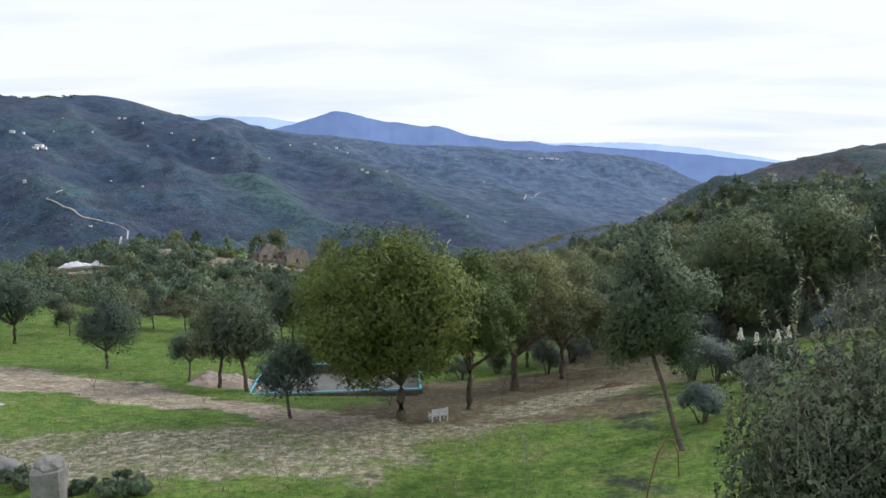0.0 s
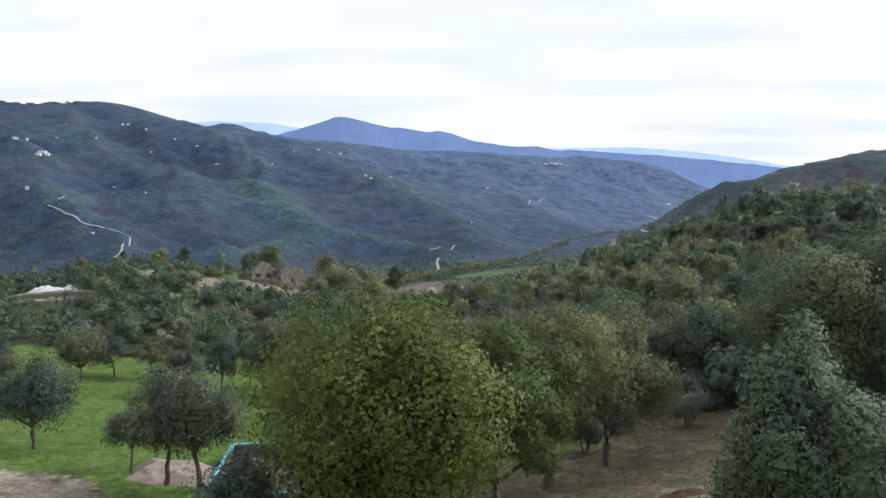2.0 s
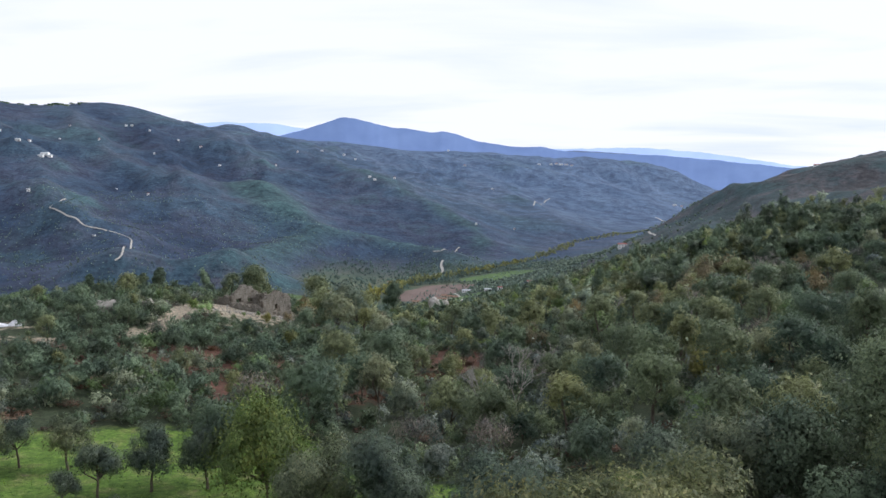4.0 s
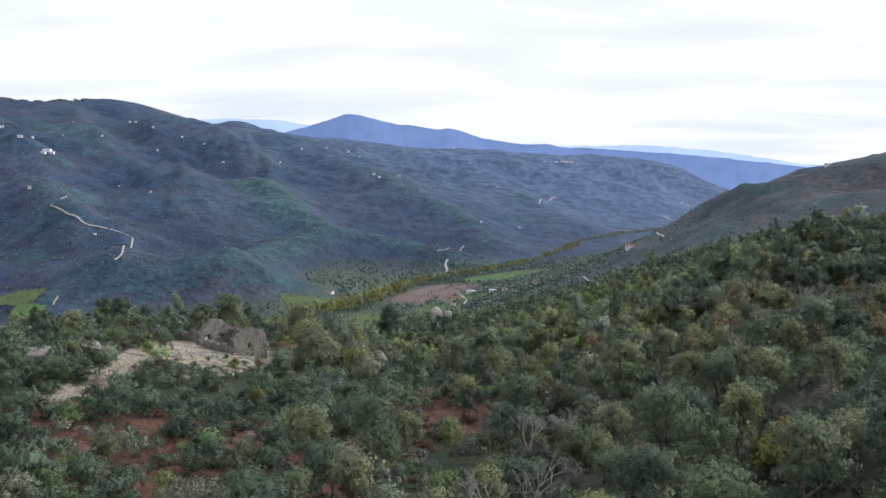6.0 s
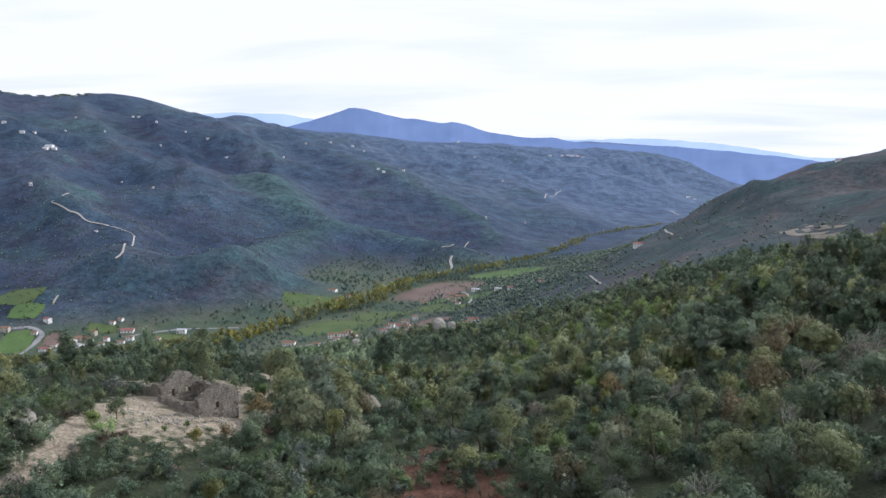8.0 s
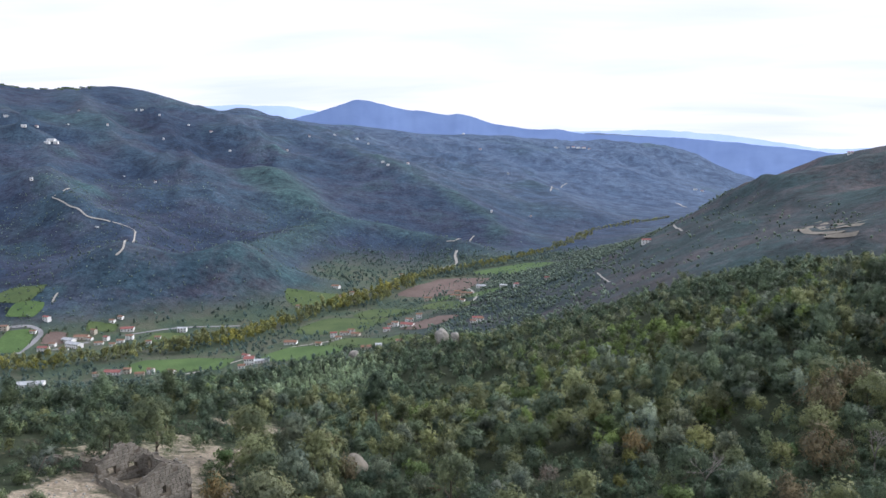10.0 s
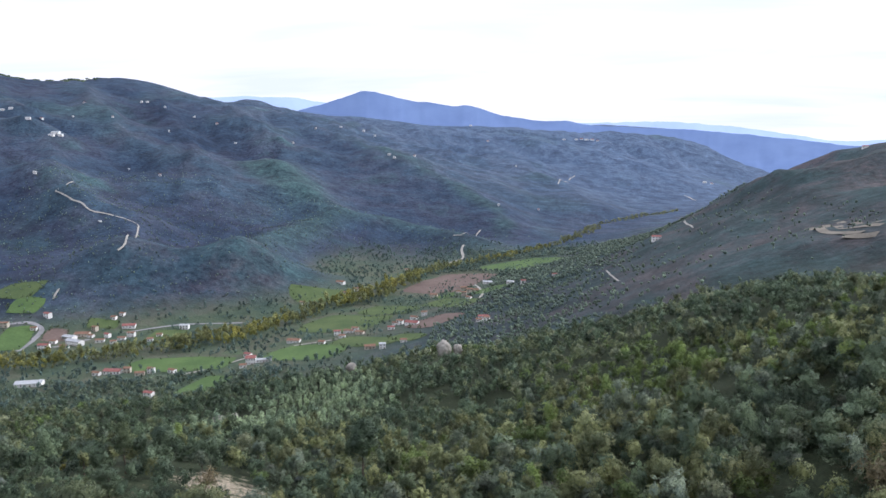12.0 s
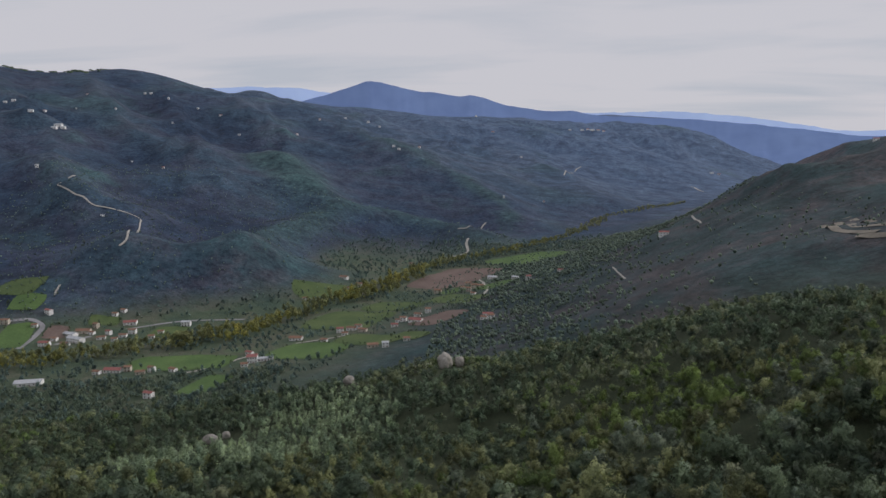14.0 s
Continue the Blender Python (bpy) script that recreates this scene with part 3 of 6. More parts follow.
def build_ground():
    cx, cy = 0.0, -30.0
    az = np.concatenate([np.arange(-39, 39, 0.28), np.arange(39, 321, 6.0)])
    rad = np.concatenate([[0.0], np.geomspace(4, 4960, 310)])
    A, R = np.meshgrid(np.radians(az), rad)
    x, y = cx + R * np.sin(A), cy + R * np.cos(A)
    z = height(x, y)
    n, m = len(az), len(rad)
    i, j = np.meshgrid(np.arange(m - 1), np.arange(n), indexing="ij")
    k = (j + 1) % n
    quads = np.stack([i * n + j, i * n + k, (i + 1) * n + k, (i + 1) * n + j], -1).reshape(-1, 4)[:, ::-1]
    me = bpy.data.meshes.new("ground")
    me.vertices.add(n * m)
    me.vertices.foreach_set("co", np.stack([x, y, z], -1).astype(np.float32).ravel())
    me.loops.add(quads.size)
    me.loops.foreach_set("vertex_index", quads.astype(np.int32).ravel())
    me.polygons.add(len(quads))
    me.polygons.foreach_set("loop_start", np.arange(len(quads), dtype=np.int32) * 4)
    me.update(calc_edges=True)
    me.polygons.foreach_set("use_smooth", np.ones(len(quads), bool))
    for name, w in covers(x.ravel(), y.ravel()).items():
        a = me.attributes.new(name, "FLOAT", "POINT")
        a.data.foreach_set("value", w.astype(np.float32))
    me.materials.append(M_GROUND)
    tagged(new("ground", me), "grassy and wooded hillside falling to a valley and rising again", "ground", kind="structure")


build_ground()


def mountain_range(name, mat, label, distance, skyline, depth, seed):
    """A distant range: a ridge line by bearing and elevation, falling towards the viewer."""
    az = np.arange(-50, 50, 0.12)
    el = np.interp(az, [s[0] for s in skyline], [s[1] for s in skyline])
    el = sum(np.interp(az + d, [s[0] for s in skyline], [s[1] for s in skyline]) for d in (-0.5, 0, 0.5)) / 3
    steps = 14
    verts = []
    for r in range(steps):
        k = r / (steps - 1)
        d = distance - depth * (1 - k)
        X, Y = d * np.sin(np.radians(az)), d * np.cos(np.radians(az))
        top = 14 + distance * np.tan(np.radians(el))
        Z = -260 + (top + 260) * k ** 1.3
        Z = Z + fbm(X, Y, 300, 4, seed, True) * 22 * np.sin(math.pi * k) + fbm(az * 10, az * 0, 7, 3, seed) * 2.5 * k
        verts.append(np.stack([X, Y, Z], -1))
    verts = np.concatenate(verts)
    n = len(az)
    faces = [(r * n + i, r * n + i + 1, (r + 1) * n + i + 1, (r + 1) * n + i) for r in range(steps - 1) for i in range(n - 1)]
    tagged(new(name, mesh_data(name, verts, faces, mat, True)), label, "mountain", kind="structure")


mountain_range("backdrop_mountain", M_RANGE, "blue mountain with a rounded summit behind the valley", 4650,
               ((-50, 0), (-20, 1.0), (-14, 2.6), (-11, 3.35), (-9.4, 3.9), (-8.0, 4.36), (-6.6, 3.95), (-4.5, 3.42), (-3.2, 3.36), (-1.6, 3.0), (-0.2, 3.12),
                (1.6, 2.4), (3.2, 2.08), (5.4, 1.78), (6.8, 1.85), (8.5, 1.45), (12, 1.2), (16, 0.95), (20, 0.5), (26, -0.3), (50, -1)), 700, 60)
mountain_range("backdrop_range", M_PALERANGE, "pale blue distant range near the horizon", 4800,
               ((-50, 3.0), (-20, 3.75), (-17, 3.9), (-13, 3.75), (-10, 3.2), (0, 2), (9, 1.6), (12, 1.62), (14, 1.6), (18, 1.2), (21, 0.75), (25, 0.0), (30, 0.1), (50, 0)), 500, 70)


mountain_range("backdrop_ridge", M_MIDRANGE, "wooded ridge closing the valley, tinted blue by painted haze", 4700,
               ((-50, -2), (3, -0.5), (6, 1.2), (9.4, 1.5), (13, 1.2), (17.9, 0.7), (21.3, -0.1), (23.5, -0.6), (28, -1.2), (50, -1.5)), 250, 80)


# ---- roads and fields laid on the ground ----
def smooth_line(points, step=6.0):
    pts = [np.array(p, float) for p in points]
    for _ in range(3):
        out = [pts[0]]
        for a, b2 in zip(pts[:-1], pts[1:]):
            out += [a * 0.75 + b2 * 0.25, a * 0.25 + b2 * 0.75]
        pts = out + [pts[-1]]
    res = [pts[0]]
    for a, b2 in zip(pts[:-1], pts[1:]):
        k = max(1, int(np.hypot(*(b2 - a)) / step))
        res += [a + (b2 - a) * (i + 1) / k for i in range(k)]
    return np.array(res)


def ribbon(name, points, width, mat, label, category="road", lift=0.35):
    line = smooth_line(points)
    d = np.gradient(line, axis=0)
    d /= np.maximum(np.hypot(d[:, 0], d[:, 1])[:, None], 1e-6)
    side = np.stack([-d[:, 1], d[:, 0]], -1)
    wob = 1 + 0.18 * fbm(line[:, 0], line[:, 1], 18, 2, 77)[:, None]
    rows = [line + side * width * k * wob for k in (-0.5, -0.17, 0.17, 0.5)]
    verts = np.concatenate([np.concatenate([r, (height(r[:, 0], r[:, 1]) + lift)[:, None]], 1) for r in rows])
    n = len(line)
    faces = [(r * n + i, r * n + i + 1, (r + 1) * n + i + 1, (r + 1) * n + i) for r in range(3) for i in range(n - 1)]
    return tagged(new(name, mesh_data(name, verts, faces, mat, True)), label, category, kind="structure")


ROADS = (
    (((-677, 1315), (-679, 1280), (-686, 1269), (-645, 1234), (-609, 1215), (-597, 1208), (-576, 1215), (-556, 1222), (-528, 1202), (-515, 1201), (-500, 1164), (-444, 1011), (-445, 999), (-449, 994)), 2.2, M_ROAD, "pale earth road winding up the far slope"),
    (((-19, 1473), (-23, 1452), (-19, 1423), (-18, 1385), (-33, 1358), (-61, 1309)), 4.6, M_ROAD, "pale road dropping to the valley"),
    (((-40, 1523), (-13, 1514), (6, 1668), (16, 1694)), 2.8, M_ROAD, "short pale hillside road"),
    (((268, 2450), (345, 2810), (375, 2846)), 3.5, M_ROAD, "far pale hillside road"),
    (((142, 867), (138, 817), (134, 755)), 1.6, M_ROAD, "sandy track on the near flank"),
    (((264, 1015), (254, 961), (243, 905)), 2.2, M_ROAD, "sandy track on the flank"),
    (((-525, 856), (-508, 865), (-494, 871), (-480, 866), (-472, 858), (-470, 843), (-469, 822), (-469, 806)), 5.5, M_ASPHALT, "grey valley road with a sharp bend"),
    (((-450, 811), (-434, 828), (-417, 848), (-394, 868), (-364, 890), (-331, 907), (-268, 916)), 4, M_ASPHALT, "grey road through the hamlet"),
    (((-261, 717), (-248, 724), (-227, 749), (-211, 770)), 3.2, M_ROAD, "pale farm lane between fields"),
    (((0, 1100), (8, 1053), (14, 992), (6, 943)), 3.6, M_ROAD, "pale lane among houses"),
    (((-180, 803), (-159, 809), (-138, 816)), 3, M_ROAD, "pale lane past the farms"),
    (((-496, 937), (-495, 926), (-493, 919)), 2.6, M_ROAD, "short pale lane above the fields"),
    (((760, 2788), (770, 2765), (767, 2666)), 6, M_ROAD, "pale road far up the valley"),
)
for pts, wide, mat, words in ROADS:
    ribbon("road", pts, wide, mat, words, lift=1.6 if pts[0][1] > 1200 else 0.45)


TERRACES = (((276, 696), (263, 639), (260, 608), (266, 595)), ((292, 716), (280, 658), (274, 613), (281, 600)), ((302, 713), (295, 663), (286, 610)), ((254, 599), (262, 590), (269, 583)))
for line in TERRACES:
    ribbon("terrace", line, 6.5, M_TERRACE, "pale earth terrace cut into the flank", "terrace")


def field(name, cx, cy, lx, ly, turn, mat, label, lift=0.5):
    """A field with rounded corners, laid on the ground."""
    nu, nv = 14, 10
    u, v = np.meshgrid(np.linspace(-1, 1, nu), np.linspace(-1, 1, nv), indexing="ij")
    u, v = u * np.sqrt(1 - 0.22 * v * v), v * np.sqrt(1 - 0.22 * u * u)
    c, s = math.cos(radians(turn)), math.sin(radians(turn))
    x, y = cx + u * lx / 2 * c - v * ly / 2 * s, cy + u * lx / 2 * s + v * ly / 2 * c
    x, y = x + 3 * fbm(x, y, 30, 2, 88), y + 3 * fbm(x, y, 30, 2, 89)
    verts = np.stack([x, y, height(x, y) + lift], -1).reshape(-1, 3)
    faces = [(i * nv + j, (i + 1) * nv + j, (i + 1) * nv + j + 1, i * nv + j + 1) for i in range(nu - 1) for j in range(nv - 1)]
    tagged(new(name, mesh_data(name, verts, faces, mat, True)), label, "field", "valley fields", "structure")


FIELDS = (
    (-517, 902, 38, 36, 4, 0), (-544, 938, 51, 44, -3, 1), (-489, 832, 36, 60, 12, 0), (-418, 886, 33, 24, 12, 1), (-275, 752, 104, 46, -7, 0),
    (-227, 679, 32, 53, -12, 0), (-159, 768, 76, 57, -20, 0), (-144, 893, 92, 87, -20, 1), (-24, 950, 75, 47, -44, 1), (-28, 1018, 27, 50, -41, 0),
    (-31, 1130, 96, 166, -24, 2), (84, 1267, 115, 127, -53, 0), (-194, 1034, 91, 48, 22, 1), (24, 1015, 38, 55, -56, 0), (-107, 791, 74, 36, -28, 1),
    (-65, 782, 39, 28, -36, 1), (-100, 952, 76, 47, -24, 1), (-39, 849, 44, 67, -40, 2), (-453, 850, 24, 34, 15, 2), (-338, 868, 43, 34, 1, 1),
)
for cx, cy, lx, ly, turn, sort in FIELDS:
    field("field", cx, cy, lx, ly, turn, (M_FIELD, M_MEADOW, M_PLOUGHED)[sort],
          ("bright green pasture on the valley floor", "dull green meadow on the valley floor", "bare brown ploughed field by the river")[sort])

# ---- plants ----
def leaf_quads(rng, centres, out, length, width, tumble=0.24, rise=0.0):
    """Leaf-shaped quads at the centres, facing mostly outwards, their tips rising."""
    n = len(centres)
    nor = out + rng.normal(size=(n, 3)) * tumble
    nor /= np.linalg.norm(nor, axis=1, keepdims=True) + 1e-9
    u = np.cross(np.cross(nor, rng.normal(size=(n, 3)) + np.array((0, 0, rise))), nor)
    u /= np.linalg.norm(u, axis=1, keepdims=True) + 1e-9
    v = np.cross(nor, u)
    s = rng.uniform(0.65, 1.35, (n, 1))
    L, W = u * length * s / 2, v * width * s / 2
    k = rng.uniform(-0.35, 0.35, (2, n, 1))
    return np.stack([centres - L, centres - W + L * k[0], centres + L, centres + W + L * k[1]], 1)


def crown_blobs(rng, cz, rx, rz, count, blob, skirt=0.55):
    """Balls on the shell of an uneven crown."""
    d = rng.normal(size=(count, 3))
    d /= np.linalg.norm(d, axis=1, keepdims=True)
    d[:, 2] = np.where(d[:, 2] < -skirt, -d[:, 2], d[:, 2])
    k = rng.uniform(0.35, 0.95, (count, 1))
    lobes = rng.normal(size=(6, 3)) * (1, 1, 0.7)
    lobes /= np.linalg.norm(lobes, axis=1, keepdims=True)
    k = k * (0.8 + 0.38 * np.clip((d @ lobes.T).max(axis=1, keepdims=True), 0, 1) ** 3)
    c = d * k * (rx, rx, rz) + (0, 0, cz)
    return c, blob * rng.uniform(0.6, 1.3, count)


def ball(subdivisions):
    bm = bmesh.new()
    bmesh.ops.create_icosphere(bm, subdivisions=subdivisions, radius=1.0)
    out = np.array([v.co for v in bm.verts]), np.array([[v.index for v in f.verts] for f in bm.faces])
    bm.free()
    return out


BALL_1 = ball(1)
BALL_0 = np.array([(1, 0, 0), (0, 1, 0), (-1, 0, 0), (0, -1, 0), (0, 0, 1), (0, 0, -1)], float), np.array([(0, 1, 4), (1, 2, 4), (2, 3, 4), (3, 0, 4), (1, 0, 5), (2, 1, 5), (3, 2, 5), (0, 3, 5)])


_g = (1 + 5 ** 0.5) / 2
BALL_ICO = np.array([(-1, _g, 0), (1, _g, 0), (-1, -_g, 0), (1, -_g, 0), (0, -1, _g), (0, 1, _g), (0, -1, -_g), (0, 1, -_g), (_g, 0, -1), (_g, 0, 1), (-_g, 0, -1), (-_g, 0, 1)]) / 1.902, np.array(
    [(0, 11, 5), (0, 5, 1), (0, 1, 7), (0, 7, 10), (0, 10, 11), (1, 5, 9), (5, 11, 4), (11, 10, 2), (10, 7, 6), (7, 1, 8), (3, 9, 4), (3, 4, 2), (3, 2, 6), (3, 6, 8), (3, 8, 9), (4, 9, 5), (2, 4, 11), (6, 2, 10), (8, 6, 7), (9, 8, 1)])


def lumps(rng, centres, radii, k=0.85, squash=0.8, shape=None):
    """The dense inside of each ball of leaves: uneven smooth lumps, and their soft normals."""
    v0, f0 = shape or BALL_1
    verts, tris, nors = [], [], []
    for i, (c, r) in enumerate(zip(centres, radii)):
        off = rng.uniform(-50, 50, 2)
        bulge = 1 + 0.22 * value_noise(v0[:, 0] * 2.2 + off[0] + v0[:, 2], v0[:, 1] * 2.2 + off[1] - v0[:, 2]) + rng.normal(size=len(v0)) * 0.06
        verts.append(v0 * bulge[:, None] * r * k * (1, 1, squash) + c)
        tris.append(f0 + i * len(v0))
        nors.append(v0 + (0, 0, 0.25))
    return np.concatenate(verts), np.concatenate(tris), np.concatenate(nors)


NO_LUMPS = np.zeros((0, 3)), np.zeros((0, 3), int), np.zeros((0, 3))


def blob_leaves(rng, centres, radii, n, length, width, squash=0.8, shell=0.55, rise=0.0, tumble=0.24):
    """Leaves round each ball, and the soft normals they are lit by."""
    w = radii ** 2 / np.sum(radii ** 2)
    pick = rng.choice(len(radii), n, p=w)
    d = rng.normal(size=(n, 3))
    d /= np.linalg.norm(d, axis=1, keepdims=True)
    r = radii[pick, None] * (shell + (1 - shell) * rng.uniform(0, 1, (n, 1)) ** 0.7) * rng.uniform(0.85, 1.18, (n, 1))
    p = centres[pick] + d * r * (1, 1, squash)
    whole = p - centres.mean(axis=0)
    whole /= np.linalg.norm(whole, axis=1, keepdims=True) + 1e-9
    soft = 0.6 * d + 0.45 * whole + (0, 0, 0.25) + rng.normal(size=(n, 3)) * 0.14
    return leaf_quads(rng, p, soft, length, width, tumble, rise), soft


def limbs(rng, base_r, fork, tips, lean=(0, 0), sides=7, kink=0.18):
    """A trunk to the fork height, and limbs from it to the tips."""
    pieces = []
    top = Vector((lean[0], lean[1], fork))
    pts = [Vector((0, 0, -0.35)) + (top - Vector((0, 0, -0.35))) * k + Vector((rng.normal() * kink * base_r * 2, rng.normal() * kink * base_r * 2, 0)) * math.sin(math.pi * k) for k in (0, 0.12, 0.35, 0.6, 0.82, 1)]
    pieces.append(tube(pts, [base_r * k for k in (1.45, 1.12, 0.95, 0.85, 0.8, 0.72)], sides))
    for tip in tips:
        t = Vector(tip)
        mid = top + (t - top) * 0.5 + Vector((rng.normal(), rng.normal(), rng.normal() * 0.5)) * 0.12 * (t - top).length
        q = [top, top + (mid - top) * 0.5, mid, mid + (t - mid) * 0.5, t]
        pieces.append(tube(q, [base_r * k for k in (0.62, 0.5, 0.38, 0.24, 0.08)], 5))
    return merge(pieces)


def tree_meshes(seed, tall, wide, leaf_mat, leaves=2500, leaf=(0.2, 0.12), fork=0.3, base=None, lean=(0, 0), bark=None, blobs=16, bottom=0.3, ragged=1.0, core=0.0, skirt=0.55, limbs_shown=7, squash=0.8, rise=0.0, tumble=0.5, cells=3.0):
    """The meshes of one tree: trunk with limbs, crown of leaves."""
    rng = np.random.default_rng(seed)
    rz = tall * (1 - bottom) / 2
    cz = tall * bottom + rz
    centres, radii = crown_blobs(rng, cz, wide / 2 * 0.8, rz * 0.85, blobs, wide * 0.2 * ragged, skirt)
    centres[:, :2] += lean
    tips = [tuple(centres[i]) for i in range(0, blobs, max(1, blobs // limbs_shown))]
    v, f = limbs(rng, base or tall * 0.03, tall * fork, tips, lean, 7 if limbs_shown > 4 else 5)
    quads, soft = blob_leaves(rng, centres, radii, leaves, *leaf, squash, 0.55, rise, tumble)
    cv, ct, cn = lumps(rng, centres, radii, core, squash) if core else NO_LUMPS
    return mesh_data("trunk", v, f, bark or M_BARK, True), crown_data("crown", quads, (cv, ct), leaf_mat, (soft, cn), cells / leaf[0])


def plant_tree(name, x, y, meshes, label, category="tree", group="", turn=0.0, size=1.0, sink=0.05):
    ob = thing(name, x, y, ground_at(x, y) - sink, label, category, group, turn, size)
    child("trunk", meshes[0], ob)
    child("crown", meshes[1], ob)
    return ob


def foliage_data(rng, centres, radii, leaves, leaf, mat):
    quads, soft = blob_leaves(rng, centres, radii, leaves, *leaf, 0.9, 0.5, 1.5)
    cv, ct, cn = lumps(rng, centres, radii, 0.35, 0.9)
    return crown_data("foliage", quads, (cv, ct), mat, (soft, cn), 3.0 / leaf[0])


def shrub_meshes(seed, tall, wide, leaf_mat, leaves=900, leaf=(0.2, 0.1), blobs=9):
    rng = np.random.default_rng(seed)
    centres, radii = crown_blobs(rng, tall * 0.44, wide / 2 * 0.75, tall * 0.4, blobs, min(wide, tall) * 0.24)
    stems = []
    for i in range(0, blobs, 2):
        c = Vector(centres[i])
        stems.append(tube([(c.x * 0.1, c.y * 0.1, -0.2), (c.x * 0.5, c.y * 0.5, c.z * 0.5), tuple(c)], [0.05, 0.035, 0.015], 5))
    return [mesh_data("stem", *s, M_BARK, True) for s in stems], foliage_data(rng, centres, radii, leaves, leaf, leaf_mat)


def plant_shrub(name, x, y, meshes, label, category="shrub", group="", turn=0.0, size=1.0):
    ob = thing(name, x, y, ground_at(x, y) - 0.05, label, category, group, turn, size)
    for stem in meshes[0]:
        child("stem", stem, ob)
    child("foliage", meshes[1], ob)
    return ob


def bare_tree_mesh(seed, tall, base=0.09, mat=None, depth=4):
    """A leafless tree: branches that fork again and again."""
    rng = np.random.default_rng(seed)
    pieces = []

    def grow(p, d, length, r, level):
        bend = Vector((rng.normal(), rng.normal(), rng.normal() * 0.4)) * 0.12
        m = p + (d + bend).normalized() * length * 0.5
        e = m + (d - bend * 0.5).normalized() * length * 0.5
        pieces.append(tube([p, m, e], [r, r * 0.85, r * 0.65], 5))
        if level > 0:
            for _ in range(3 if level > 1 else 4):
                nd = (d + Vector((rng.normal(), rng.normal(), rng.normal() * 0.5 + 0.25)) * 0.55).normalized()
                grow(e, nd, length * rng.uniform(0.55, 0.85), r * 0.6, level - 1)

    grow(Vector((0, 0, -0.2)), Vector((0, 0, 1)), tall * 0.34, base, depth)
    v, f = merge(pieces)
    return mesh_data("branch_work", v, f, mat or M_PALEBARK, True)


# ---- garden trees ----
plant_tree("oak_tree", -2.0, 34.4, tree_meshes(1, 9.3, 11.8, M_OAK, 60000, (0.22, 0.14), 0.2, 0.24, blobs=80, bottom=0.11, ragged=0.6, core=0.4, skirt=0.92, tumble=0.7),
           "broad leafy oak turning yellow beside a white bench", turn=20)
plant_tree("oak_tree", 1.3, 37.3, tree_meshes(2, 8.9, 8.0, M_OAK, 30000, (0.22, 0.14), 0.24, 0.18, blobs=54, bottom=0.14, ragged=0.64, core=0.4, skirt=0.7, tumble=0.7),
           "green oak with a slender dark trunk behind a bench", turn=140)
plant_tree("oak_tree", 4.2, 44.0, tree_meshes(3, 9.8, 9.6, M_OAK_BROWN, 28000, (0.24, 0.14), 0.22, 0.28, blobs=50, bottom=0.1, ragged=0.72, core=0.35, skirt=0.7, tumble=0.7),
           "oak with brownish autumn leaves over bare litter", turn=60)
plant_tree("oak_tree", 7.6, 47.5, tree_meshes(4, 8.6, 7.8, M_OAK_BROWN, 18000, (0.24, 0.14), 0.25, 0.2, blobs=40, bottom=0.1, ragged=0.74, core=0.45, skirt=0.7, tumble=0.7),
           "thin oak with brown-green foliage at the wood's edge", turn=200)
plant_tree("cork_oak_tree", 8.7, 26.6, tree_meshes(5, 9.8, 4.8, M_DARK, 26000, (0.2, 0.12), 0.36, 0.1, (-1.0, 1.2), blobs=52, bottom=0.1, ragged=0.72, core=0.45, skirt=0.8, squash=1.15, rise=1.0, tumble=0.7),
           "tall leaning cork oak with a ridged bark trunk")
OLIVE_A = tree_meshes(11, 4.9, 5.2, M_GARDEN_OLIVE, 9500, (0.22, 0.11), 0.26, 0.14, blobs=30, bottom=0.16, ragged=0.9, core=0.55, squash=1.1, rise=1.5, tumble=0.7)
OLIVE_B = tree_meshes(12, 5.8, 4.6, M_GARDEN_OLIVE, 9500, (0.22, 0.11), 0.3, 0.13, (0.3, 0.1), blobs=30, bottom=0.16, ragged=0.9, core=0.55, squash=1.2, rise=1.5, tumble=0.7)
OLIVE_C = tree_meshes(13, 3.8, 3.4, M_GARDEN_OLIVE, 4600, (0.2, 0.1), 0.36, 0.09, (0.15, -0.1), blobs=22, bottom=0.26, ragged=0.9, core=0.5, squash=1.1, rise=1.5, tumble=0.7)
